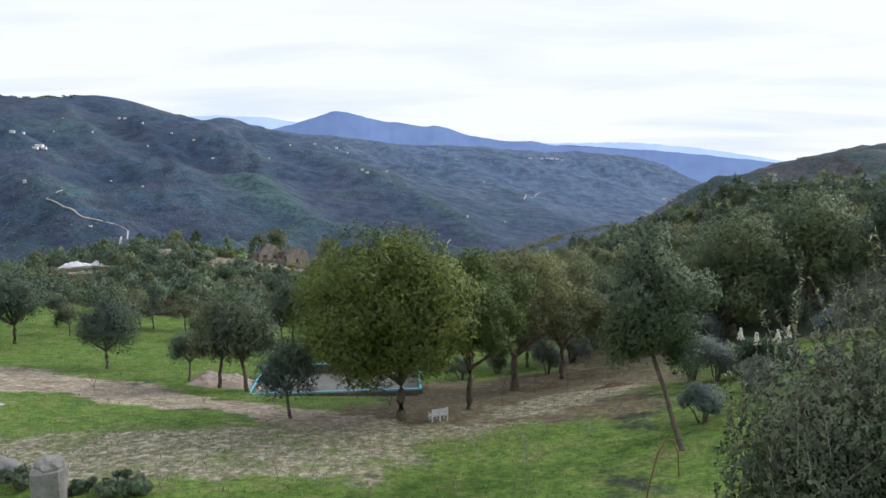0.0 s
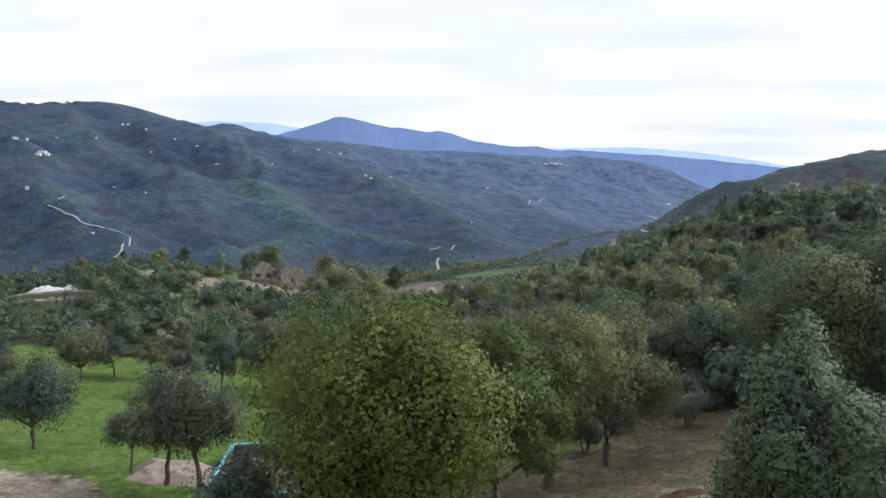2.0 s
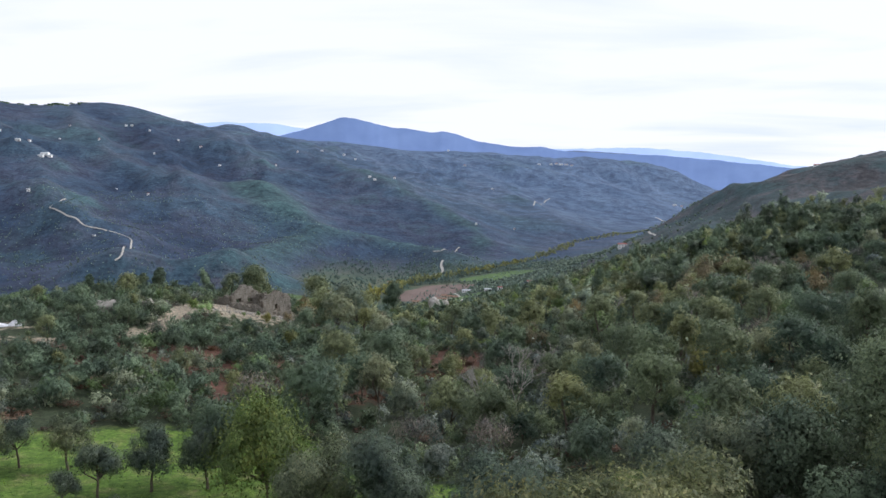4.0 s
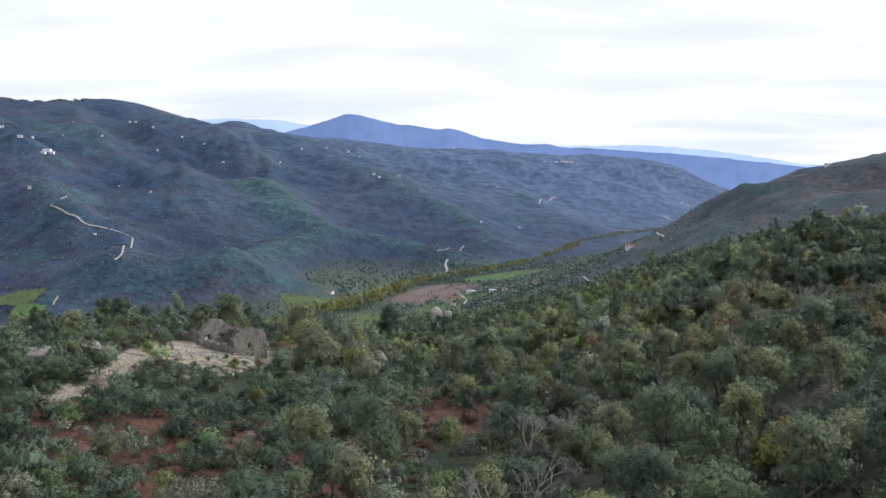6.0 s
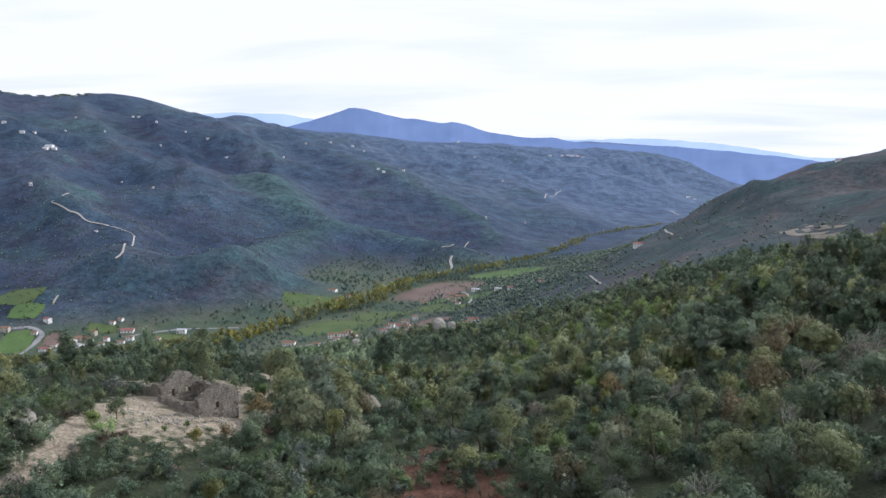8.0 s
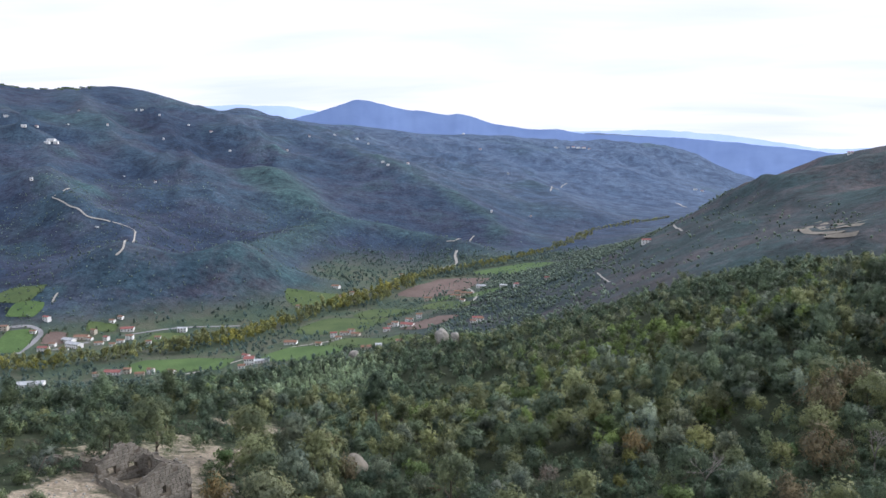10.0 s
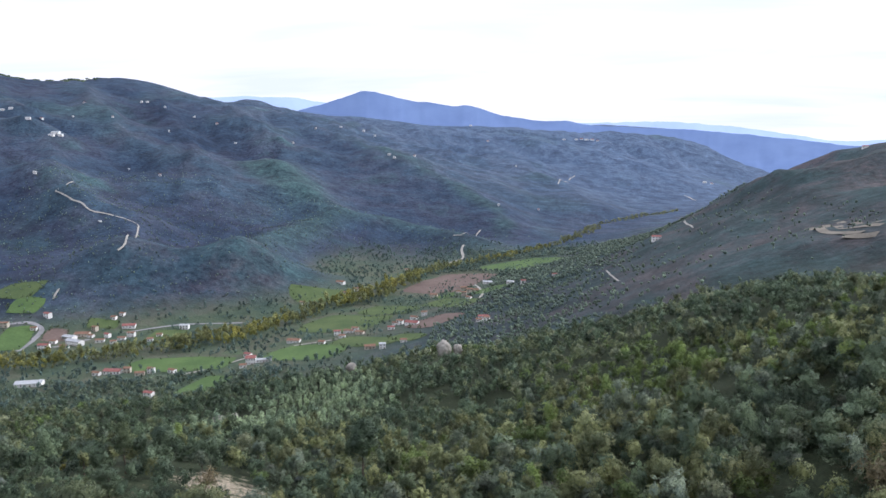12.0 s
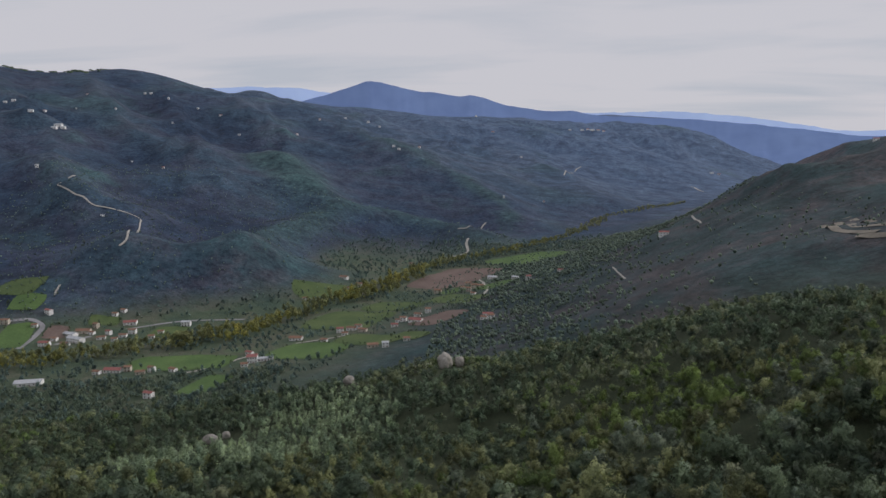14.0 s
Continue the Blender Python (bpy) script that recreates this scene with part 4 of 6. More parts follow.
for x, y, meshes, turn, size, words in (
        (-22.6, 49.3, OLIVE_A, 0, 1.0, "round olive tree on grass beside a dirt path"),
        (-13.6, 44.2, OLIVE_B, 30, 0.98, "tall olive tree beside a heap of gravel"),
        (-11.6, 43.6, OLIVE_B, 190, 1.06, "tall slender olive tree near the pool's corner"),
        (-16.0, 46.0, OLIVE_C, 80, 0.85, "thin young olive tree with a bare stem"),
        (-7.2, 34.6, OLIVE_C, 250, 1.02, "small grey olive tree with a dark trunk by the pool"),
        (-33.5, 57.5, OLIVE_A, 120, 1.25, "large olive tree at the lawn's edge"),
        (-34.8, 66, OLIVE_C, 20, 0.8, "small olive tree on the lawn"), (-31.7, 62.3, OLIVE_C, 140, 0.75, "small olive tree on the lawn"),
        (-29, 67.3, OLIVE_A, 70, 0.85, "olive tree with a dark round crown on grass"), (-27.6, 70, OLIVE_C, 200, 0.9, "small olive tree on the lawn"),
        (-24.8, 70.5, OLIVE_C, 310, 1.0, "young olive tree on the lawn"), (-21.6, 63.8, OLIVE_C, 0, 0.62, "low young olive sapling on grass"),
        (-20.5, 65.4, OLIVE_C, 45, 0.95, "young olive tree on the lawn"), (-18.3, 67.6, OLIVE_B, 10, 0.75, "grey olive tree at the lawn's edge"),
        (-17.6, 61.2, OLIVE_C, 100, 0.55, "low young olive sapling on grass"), (-15.2, 69, OLIVE_B, 240, 0.8, "grey olive tree at the lawn's edge"),
        (-40, 52, OLIVE_A, 90, 1.1, "olive tree above the dirt path"),
        (10.4, 58, OLIVE_B, 60, 1.15, "grey olive tree behind the turning oaks"), (6.2, 55, OLIVE_A, 210, 1.1, "grey olive tree behind the turning oaks"),
        (2.2, 58, OLIVE_A, 15, 1.2, "round olive tree behind the turning oaks"), (-3.0, 60, OLIVE_B, 120, 1.2, "olive tree at the far side of the lawn"),
        (-7.4, 62, OLIVE_A, 290, 1.1, "olive tree at the far side of the lawn"), (14.6, 61, OLIVE_A, 170, 1.25, "grey olive tree at the wood's edge")):
    plant_tree("olive_tree", x, y, meshes, words, "tree", "olive trees of the garden", turn, size)
plant_tree("willow_tree", -11.0, 67, tree_meshes(21, 7.4, 7.0, M_OAK, 9000, (0.3, 0.14), 0.2, 0.14, blobs=34, bottom=0.0, core=0.45, squash=1.4, rise=3.0, tumble=0.7),
           "yellow-green feathery tree at the edge of the lawn")
plant_tree("evergreen_oak_tree", -14.4, 70, tree_meshes(22, 6.6, 5.4, M_DARK, 6500, (0.28, 0.17), 0.2, 0.14, blobs=26, bottom=0.0, core=0.5, tumble=0.7),
           "dark evergreen oak at the edge of the lawn")
BIG_GREEN = tree_meshes(24, 9.4, 8.8, M_DARK, 15000, (0.3, 0.19), 0.3, 0.25, blobs=44, bottom=0.06, core=0.42, ragged=0.8, squash=1.0, rise=1.0, tumble=0.7)
BIG_DARK = tree_meshes(23, 9.8, 9.4, M_DARK, 15000, (0.3, 0.19), 0.3, 0.25, blobs=44, bottom=0.06, core=0.42, ragged=0.8, squash=1.0, rise=1.0, tumble=0.7)
for x, y, turn, size, words in ((21, 53.5, 0, 1.0, "tall leafy evergreen oak at the wood's edge"), (27, 55, 70, 1.05, "dark evergreen oak on the slope"),
                                (33, 52, 150, 1.0, "dark evergreen oak on the slope"), (24, 62, 230, 0.95, "dark evergreen oak in the wood"),
                                (31.5, 63, 300, 1.0, "dark evergreen oak in the wood"), (16.5, 60, 40, 0.72, "rounded evergreen oak behind the clearing"),
                                (39, 60, 10, 1.1, "tall dark evergreen oak on the slope")):
    plant_tree("evergreen_oak_tree", x, y, BIG_GREEN if turn in (0, 150, 300, 40) else BIG_DARK, words, "tree", "dark oaks at the wood's edge", turn, size)

# the olive that the flight begins beside
def shoot_leaves(rng, tops, each, length, leaf):
    """Upright shoots, each a thin stem lined with small leaves."""
    stems, quads, soft = [], [], []
    for base in tops:
        way = np.array((rng.normal() * 0.35, rng.normal() * 0.35, 1.0))
        way /= np.linalg.norm(way)
        tall = length * rng.uniform(0.5, 1.2)
        tip = base + way * tall
        stems.append(tube([tuple(base), tuple((base + tip) / 2 + rng.normal(size=3) * 0.02), tuple(tip)], [0.005, 0.004, 0.002], 3))
        k = rng.uniform(0.05, 1.0, (each, 1))
        out = rng.normal(size=(each, 3)) + way * 0.8
        out /= np.linalg.norm(out, axis=1, keepdims=True)
        centre = base + way * tall * k + out * leaf[0] * 0.45
        side = np.cross(out, rng.normal(size=(each, 3)))
        side /= np.linalg.norm(side, axis=1, keepdims=True)
        half, wide = out * leaf[0] / 2, side * leaf[1] / 2
        quads.append(np.stack([centre - half, centre - wide, centre + half, centre + wide], 1))
        soft.append(np.cross(side, out) * 0.5 + (0, 0, 0.6) + way * 0.2)
    return merge(stems), np.concatenate(quads), np.concatenate(soft)


def shooting_olive(x, y):
    trunk, crown = tree_meshes(31, 9.4, 4.8, M_GARDEN_OLIVE, 42000, (0.12, 0.06), 0.4, 0.16, blobs=60, bottom=0.06, ragged=0.6, core=0.55, squash=1.4, rise=2.0, tumble=0.8, cells=4.4)
    ob = plant_tree("olive_tree", x, y, (trunk, crown), "large grey olive tree with upright leafy shoots")
    rng = np.random.default_rng(32)
    co = np.array([v.co for v in crown.vertices])
    tops = co[rng.choice(len(co), 900)]
    stems, quads, soft = shoot_leaves(rng, tops, 40, 0.95, (0.075, 0.022))
    child("shoot_stems", mesh_data("shoot_stems", *stems, M_PALEBARK, True), ob, "thin grey shoot stems")
    child("shoot_leaves", crown_data("shoot_leaves", quads, NO_LUMPS[:2], M_SHOOT, (soft, NO_LUMPS[2])), ob, "small pale grey-green shoot leaves")


shooting_olive(4.9, 8.3)

# grey shrubs, yucca
GREY_A = shrub_meshes(41, 2.1, 1.9, M_GREY, 4200, (0.18, 0.1))
GREY_B = shrub_meshes(42, 2.6, 2.6, M_GREY, 5200, (0.18, 0.1), 12)
for x, y, meshes, turn, size in ((10.3, 29.4, GREY_A, 0, 1.0), (13.3, 36.2, GREY_B, 30, 1.0), (15.2, 40.2, GREY_A, 90, 0.9), (17.3, 33.4, GREY_A, 170, 0.75),
                                 (23.5, 45.5, GREY_B, 200, 0.9), (13.8, 33.2, GREY_A, 260, 0.7), (18.6, 52, GREY_B, 20, 1.0), (13.6, 53, GREY_B, 130, 1.0), (7.1, 50.5, GREY_B, 60, 1.1), (9.4, 54.5, GREY_B, 10, 1.3), (12.4, 60, GREY_B, 200, 1.4), (15.4, 56.5, GREY_B, 310, 1.1), (3.8, 52.5, GREY_B, 100, 0.9), (1.2, 50.8, GREY_A, 33, 1.0), (12.6, 37.6, GREY_B, 90, 1.2), (13.2, 31.2, GREY_B, 250, 0.8)):
    plant_shrub("grey_shrub", x, y, meshes, "blue-grey leafy shrub on the grass slope", "shrub", "grey garden shrubs", turn, size)


def yucca(x, y):
    rng = np.random.default_rng(51)
    ob = thing("yucca", x, y, ground_at(x, y), "dark spiky yucca clump with cream flower spikes", "plant")
    quads = []
    for hx, hy, hz in ((0, 0, 0.9), (0.8, 0.2, 0.8), (-0.8, 0.1, 0.75), (0.3, -0.5, 0.7), (-0.4, 0.5, 0.85), (1.3, -0.1, 0.6), (-1.3, -0.2, 0.55)):
        for _ in range(170):
            d = rng.normal(size=3)
            d[2] = d[2] * 0.75 + 0.25
            d /= np.linalg.norm(d)
            p, q = np.array((hx, hy, hz)), np.array((hx, hy, hz)) + d * rng.uniform(0.7, 1.15)
            s = np.cross(d, rng.normal(size=3))
            s *= 0.06 / np.linalg.norm(s)
            quads.append((p - s, (p + q) / 2 - s * 1.3, q, (p + q) / 2 + s * 1.3))
    child("foliage", quads_data("foliage", np.array(quads), M_DARK), ob)
    for hx, hy, hz in ((0.45, -0.2, 1.55), (-0.5, 0.0, 1.4), (1.15, 0.2, 1.65), (-1.25, 0.1, 1.6)):
        bm = bmesh.new()
        for _ in range(60):
            a, h = rng.uniform(0, 6.28), rng.uniform(0, 0.62)
            r = 0.2 * (1 - h / 0.75) * rng.uniform(0.4, 1)
            bmesh.ops.create_icosphere(bm, subdivisions=1, radius=0.045, matrix=Matrix.Translation((hx + r * math.cos(a), hy + r * math.sin(a), hz + h)))
        part("flower_spike", bm, M_FLOWER, ob, "cream bell flowers")


yucca(15.9, 36.6)


# ---- garden things ----
def pallet_bench(x, y, turn):
    ob = thing("pallet_bench", x, y, ground_at(x, y), "white-painted bench made of pallet boards under the oak", "bench", "", turn, 0.68)
    for k in range(5):
        part("board", box_bm(1.2, 0.1, 0.022, 0, -0.22 + k * 0.115, 0.42, 0.004), M_BENCH, ob)
    for k in range(4):
        part("board", box_bm(1.2, 0.022, 0.1, 0, 0.29 + 0.02 * k, 0.5 + k * 0.125, 0.004), M_BENCH, ob)
    for sx in (-0.56, 0, 0.56):
        part("leg", box_bm(0.08, 0.09, 0.41, sx, -0.2, 0.205, 0.005), M_BENCH, ob)
        part("leg", box_bm(0.08, 0.09, 0.95, sx, 0.34, 0.475, 0.005), M_BENCH, ob)
    for sx in (-0.62, 0.62):
        part("armrest", box_bm(0.03, 0.6, 0.1, sx, 0.03, 0.6, 0.004), M_BENCH, ob)
        part("side_board", box_bm(0.03, 0.55, 0.1, sx, 0.03, 0.3, 0.004), M_BENCH, ob)


pallet_bench(-0.3, 34.3, 205)


def pool(cx, cy, lx, ly, turn):
    z = ground_at(cx, cy - ly / 2 - 0.6) + 0.06
    ob = thing("swimming_pool", cx, cy, z, "rectangular drained pool with a turquoise rim and grey floor", "pool", "", turn)
    for w, d, px, py in ((lx + 0.32, 0.16, 0, ly / 2 + 0.08), (lx + 0.32, 0.16, 0, -ly / 2 - 0.08), (0.16, ly, lx / 2 + 0.08, 0), (0.16, ly, -lx / 2 - 0.08, 0)):
        part("rim", box_bm(w, d * 0.8 if d < 1 else d, 0.09, px, py, 0.0, 0.02), M_POOLRIM, ob)
        part("side_wall", box_bm(w - 0.02, d - 0.02, 1.5, px, py, -0.845), M_MORTAR, ob, "bare grey-brown pool wall")
    part("basin_floor", box_bm(lx, ly, 0.2, 0, 0, -0.75), M_POOLCOVER, ob)


pool(-6.7, 46.8, 10.0, 6.2, 4)


def heap(name, x, y, wide, deep, tall, mat, label, category, seed, turn=0.0, sharp=0.25):
    """A rough heap with a crumpled surface."""
    nu, nv = 40, 24
    u, v = np.meshgrid(np.linspace(0, 2 * math.pi, nu, endpoint=False), np.linspace(0, 1, nv), indexing="ij")
    rr = v * (1 + 0.16 * fbm(np.cos(u) * 2 + seed, np.sin(u) * 2, 1.0, 3, seed))
    X, Y = rr * np.cos(u) * wide / 2, rr * np.sin(u) * deep / 2
    Z = tall * (1 - v ** 1.6) * (0.75 + 0.4 * fbm(X, Y, wide * 0.3, 3, seed)) + sharp * tall * fbm(X, Y, wide * 0.08, 3, seed + 3, True) * (1 - v)
    c, s = math.cos(radians(turn)), math.sin(radians(turn))
    wx, wy = x + X * c - Y * s, y + X * s + Y * c
    wz = height(wx, wy) + np.maximum(Z, 0) - 0.12 * v ** 4
    verts = np.stack([wx, wy, wz], -1).reshape(-1, 3)
    faces = [(i * nv + j, i * nv + j + 1, ((i + 1) % nu) * nv + j + 1, ((i + 1) % nu) * nv + j) for i in range(nu) for j in range(nv - 1)]
    return tagged(new(name, mesh_data(name, verts, faces, mat, False)), label, category)


heap("spoil_heap", -13.4, 46.0, 5.6, 4.6, 0.85, M_GRAVEL, "low heap of pinkish gravel beside the pool", "gravel", 5, 5, 0.1)
heap("plastic_sheeting", -55.3, 110.5, 5.2, 2.2, 0.65, M_TARP, "crumpled heap of white plastic sheeting on bare ground", "sheeting", 9, 10, 0.22)
heap("plastic_sheeting", -52.2, 111.0, 2.4, 1.2, 0.5, M_TARP, "small crumpled white sheet beside the larger heap", "sheeting", 13, -10, 0.25)
heap("blue_sheet", -23.5, 36.2, 4.2, 1.4, 0.2, M_BLUESHEET, "flat pale blue sheet lying on the grass", "sheeting", 15, -5, 0.3)
heap("earth_mound", 9.2, 40.6, 3.4, 1.5, 0.14, M_SOIL, "dug rust-brown earth behind a pit edge", "soil", 17, 8, 0.4)


def boulder(name, x, y, wide, deep, tall, seed, label, mat=None, sink=0.2):
    bm = bmesh.new()
    bmesh.ops.create_icosphere(bm, subdivisions=4, radius=1.0)
    for v in bm.verts:
        p = v.co.copy()
        k = 1 + 0.22 * noise.fractal(p * 1.1 + Vector((seed * 3.1, 0, 0)), 0.9, 2.0, 4) + 0.05 * noise.noise(p * 6 + Vector((seed, 0, 0)))
        v.co = Vector((p.x * wide / 2, p.y * deep / 2, p.z * tall / 2)) * k
    bmesh.ops.translate(bm, vec=(0, 0, tall / 2 - tall * sink), verts=bm.verts)
    me = bpy.data.meshes.new(name)
    bm.to_mesh(me)
    bm.free()
    me.materials.append(mat or M_BOULDER)
    me.polygons.foreach_set("use_smooth", [True] * len(me.polygons))
    ob = new(name, me)
    ob.matrix_world = pose(x, y, ground_at(x, y), 0, 0, seed * 40)
    return tagged(ob, label, "rock")


boulder("boulder", -8.3, 352, 5.0, 5.0, 6.4, 1, "tall pale granite boulder standing out of the wood")
boulder("boulder", -3.2, 354, 3.2, 3.4, 4.6, 2, "rounded pale granite boulder beside a taller one")
boulder("boulder", -43, 352, 4.2, 4.0, 3.6, 3, "grey boulder half hidden by bushes")
boulder("boulder", -79, 312, 5.4, 3.6, 3.2, 4, "pale weathered boulder above the valley")
boulder("boulder", -74.5, 313, 2.4, 2.6, 2.6, 6, "small pale boulder beside a larger one")
boulder("rock_outcrop", -46.5, 121.5, 5.6, 2.4, 2.0, 5, "smooth grey rock outcrop beside a track")
boulder("rock_outcrop", -13.0, 166, 5.4, 3.2, 4.6, 7, "pale rock face among trees below the ruin", M_TERRACE, 0.4)
boulder("rock_outcrop", -44, 128, 4.5, 2.4, 1.3, 8, "low flat grey rock among scrub")


def stone_post(x, y):
    ob = thing("stone_post", x, y, ground_at(x, y), "squat weathered concrete post with a rounded top", "post", "", 20)
    bm = box_bm(1.0, 0.9, 1.3, 0, 0, 0.5, 0.16)
    for v in bm.verts:
        v.co += Vector((noise.noise(v.co * 2), noise.noise(v.co * 2 + Vector((5, 0, 0))), 0)) * 0.05
    part("shaft", bm, M_CONCRETE, ob)
    cap = bmesh.new()
    bmesh.ops.create_icosphere(cap, subdivisions=3, radius=1.0)
    for v in cap.verts:
        p = v.co.copy()
        v.co = Vector((p.x * 0.46, p.y * 0.42, p.z * 0.34)) * (1 + 0.2 * noise.noise(p * 1.7)) + Vector((0.06, 0, 1.12))
    part("cap_stone", cap, M_CONCRETE, ob, "rough rounded grey cap stone")


stone_post(-12.6, 23.6)
IVY = shrub_meshes(45, 0.8, 1.7, M_DARK, 2600, (0.12, 0.09), 12)
for x, y, turn, size in ((-11.8, 24.2, 0, 0.80), (-11.0, 24.1, 70, 0.92), (-10.2, 24.1, 140, 1.04), (-13.9, 24.3, 210, 1.16)):
    plant_shrub("ivy_clump", x, y, IVY, "low dark ivy clump beside the concrete post", "shrub", "ivy by the post", turn, size)
boulder("garden_rock", -15.0, 25.2, 1.3, 1.0, 1.0, 9, "dark weathered rock beside the ivy", M_CONCRETE)
bz = ground_at(2.6, 10.2)
v, f = tube([(2.55, 10.1, bz - 0.2), (2.5, 10.15, bz + 2.5), (2.6, 10.2, bz + 4.4), (2.72, 10.3, bz + 5.35), (2.86, 10.38, bz + 5.8), (2.98, 10.42, bz + 5.98), (3.08, 10.45, bz + 5.95),
             (3.15, 10.45, bz + 5.78), (3.17, 10.45, bz + 5.45)], [0.022, 0.018, 0.015, 0.013, 0.012, 0.012, 0.012, 0.011, 0.01], 8)
tagged(new("bent_branch", mesh_data("bent_branch", v, f, M_STRIPPED, True)), "bent red-brown bare branch rising from the slope", "branch")


# ---- ruined stone house ----
def stone_wall(parent, name, length, thick, low, peak, origin, turn, openings=(), seed=0, notch=0.25):
    """A rubble wall: a core with a broken top and stones proud of both faces. peak adds a gable."""
    rng = np.random.default_rng(seed)
    m = pose(*origin, 0, 0, turn)

    def top(u):
        k = 1 - abs(2 * u / length - 1)
        return low + peak * k + notch * (noise.noise(Vector((u * 1.3, seed * 7.7, 0))) - 0.2)

    n = int(length / 0.45)
    us = [length * i / n for i in range(n + 1)]
    bm = bmesh.new()
    for a, b2 in zip(us[:-1], us[1:]):
        c = (a + b2) / 2
        spans, base = [], -1.2
        for o0, o1, z0, z1 in openings:
            if o0 <= c <= o1:
                spans.append((base, z0))
                base = z1
        spans.append((base, None))
        for z0, z1 in spans:
            ta, tb = (top(a), top(b2)) if z1 is None else (z1, z1)
            if min(ta, tb) <= z0 + 0.02:
                continue
            co = [(a, 0, z0), (b2, 0, z0), (b2, thick, z0), (a, thick, z0), (a, 0, ta), (b2, 0, tb), (b2, thick, tb), (a, thick, ta)]
            vs = [bm.verts.new(m @ Vector(p)) for p in co]
            for face in ((0, 3, 2, 1), (4, 5, 6, 7), (0, 1, 5, 4), (1, 2, 6, 5), (2, 3, 7, 6), (3, 0, 4, 7)):
                bm.faces.new([vs[i] for i in face])
    bmesh.ops.remove_doubles(bm, verts=bm.verts, dist=0.001)
    wall = part(name, bm, M_MORTAR, parent)
    z = -0.8
    while z < low + peak:
        h = rng.uniform(0.24, 0.42)
        u = rng.uniform(-0.2, 0.1)
        while u < length:
            w = rng.uniform(0.3, 0.75)
            c, mid = u + w / 2, z + h / 2
            hole = any(o0 - 0.1 < c < o1 + 0.1 and z0 - 0.1 < mid < z1 + 0.1 for o0, o1, z0, z1 in openings)
            if 0.05 < c < length - 0.05 and mid < top(c) + 0.05 and not hole:
                for face in (-0.02, thick - 0.06):
                    if rng.uniform() < 0.93:
                        ob = child("stone", STONES[rng.integers(len(STONES))], wall)
                        ob.matrix_basis = m @ Matrix.Translation((c, face + 0.04, mid)) @ pose(0, 0, 0, 0, rng.uniform(-5, 5), 0) @ Matrix.Diagonal((w * 0.94, 0.14, h * 0.92, 1))
            u += w
        z += h
    return wall


def stone_mesh(seed):
    bm = bmesh.new()
    bmesh.ops.create_cube(bm, size=1.0)
    bmesh.ops.bevel(bm, geom=list(bm.edges), offset=0.14, segments=1, affect="EDGES")
    for v in bm.verts:
        v.co += Vector((noise.noise(v.co * 3 + Vector((seed, 0, 0))), noise.noise(v.co * 3 + Vector((0, seed, 0))), noise.noise(v.co * 3 + Vector((0, 0, seed))))) * 0.07
    me = bpy.data.meshes.new("stone")
    bm.to_mesh(me)
    bm.free()
    me.materials.append(M_STONE)
    return me


# ---- valley houses ----
def house(x, y, lx, ly, wall_h, turn, wall_mat, roof_mat, label, windows=4, floors=1, group="valley houses", name="house"):
    ob = thing(name, x, y, ground_at(x, y) - 0.2, label, "house", group, turn)
    part("wall", box_bm(lx, ly, wall_h + 1.2, 0, 0, wall_h / 2 - 0.6), wall_mat, ob)
    rise, over = ly * 0.2, 0.4
    bm = bmesh.new()
    X, Y = lx / 2 + over, ly / 2 + over
    drop = rise * over / (ly / 2)
    lower = [(-X, -Y, wall_h - drop), (X, -Y, wall_h - drop), (X, 0, wall_h + rise), (-X, 0, wall_h + rise), (-X, Y, wall_h - drop), (X, Y, wall_h - drop)]
    vs = [bm.verts.new(p) for p in lower] + [bm.verts.new((p[0], p[1], p[2] + 0.25)) for p in lower]
    for face in ((0, 1, 2, 3), (3, 2, 5, 4), (6, 9, 8, 7), (9, 10, 11, 8), (0, 6, 7, 1), (4, 5, 11, 10), (0, 3, 9, 6), (3, 4, 10, 9), (1, 7, 8, 2), (2, 8, 11, 5)):
        bm.faces.new([vs[i] for i in face])
    part("roof", bm, roof_mat, ob)
    for sx in (-1, 1):
        bm = bmesh.new()
        vs = [bm.verts.new((sx * (lx / 2 - 0.02), k, h)) for k, h in ((-ly / 2, wall_h - 0.02), (ly / 2, wall_h - 0.02), (0, wall_h + rise - 0.05))]
        bm.faces.new(vs)
        part("gable", bm, wall_mat, ob)
    for fl in range(floors):
        z = wall_h * (fl + 0.55) / floors
        for k in range(windows):
            wx = -lx / 2 + lx * (k + 0.5) / windows
            if fl == 0 and k == windows // 2:
                part("door", box_bm(1.0, 0.08, 2.0, wx, -ly / 2 - 0.03, 1.0), M_DOOR, ob)
            else:
                part("window", box_bm(0.95, 0.08, 1.15, wx, -ly / 2 - 0.03, z), M_WINDOW, ob)
        part("window", box_bm(0.08, 0.95, 1.15, -lx / 2 - 0.03, 0, z), M_WINDOW, ob)
    return ob


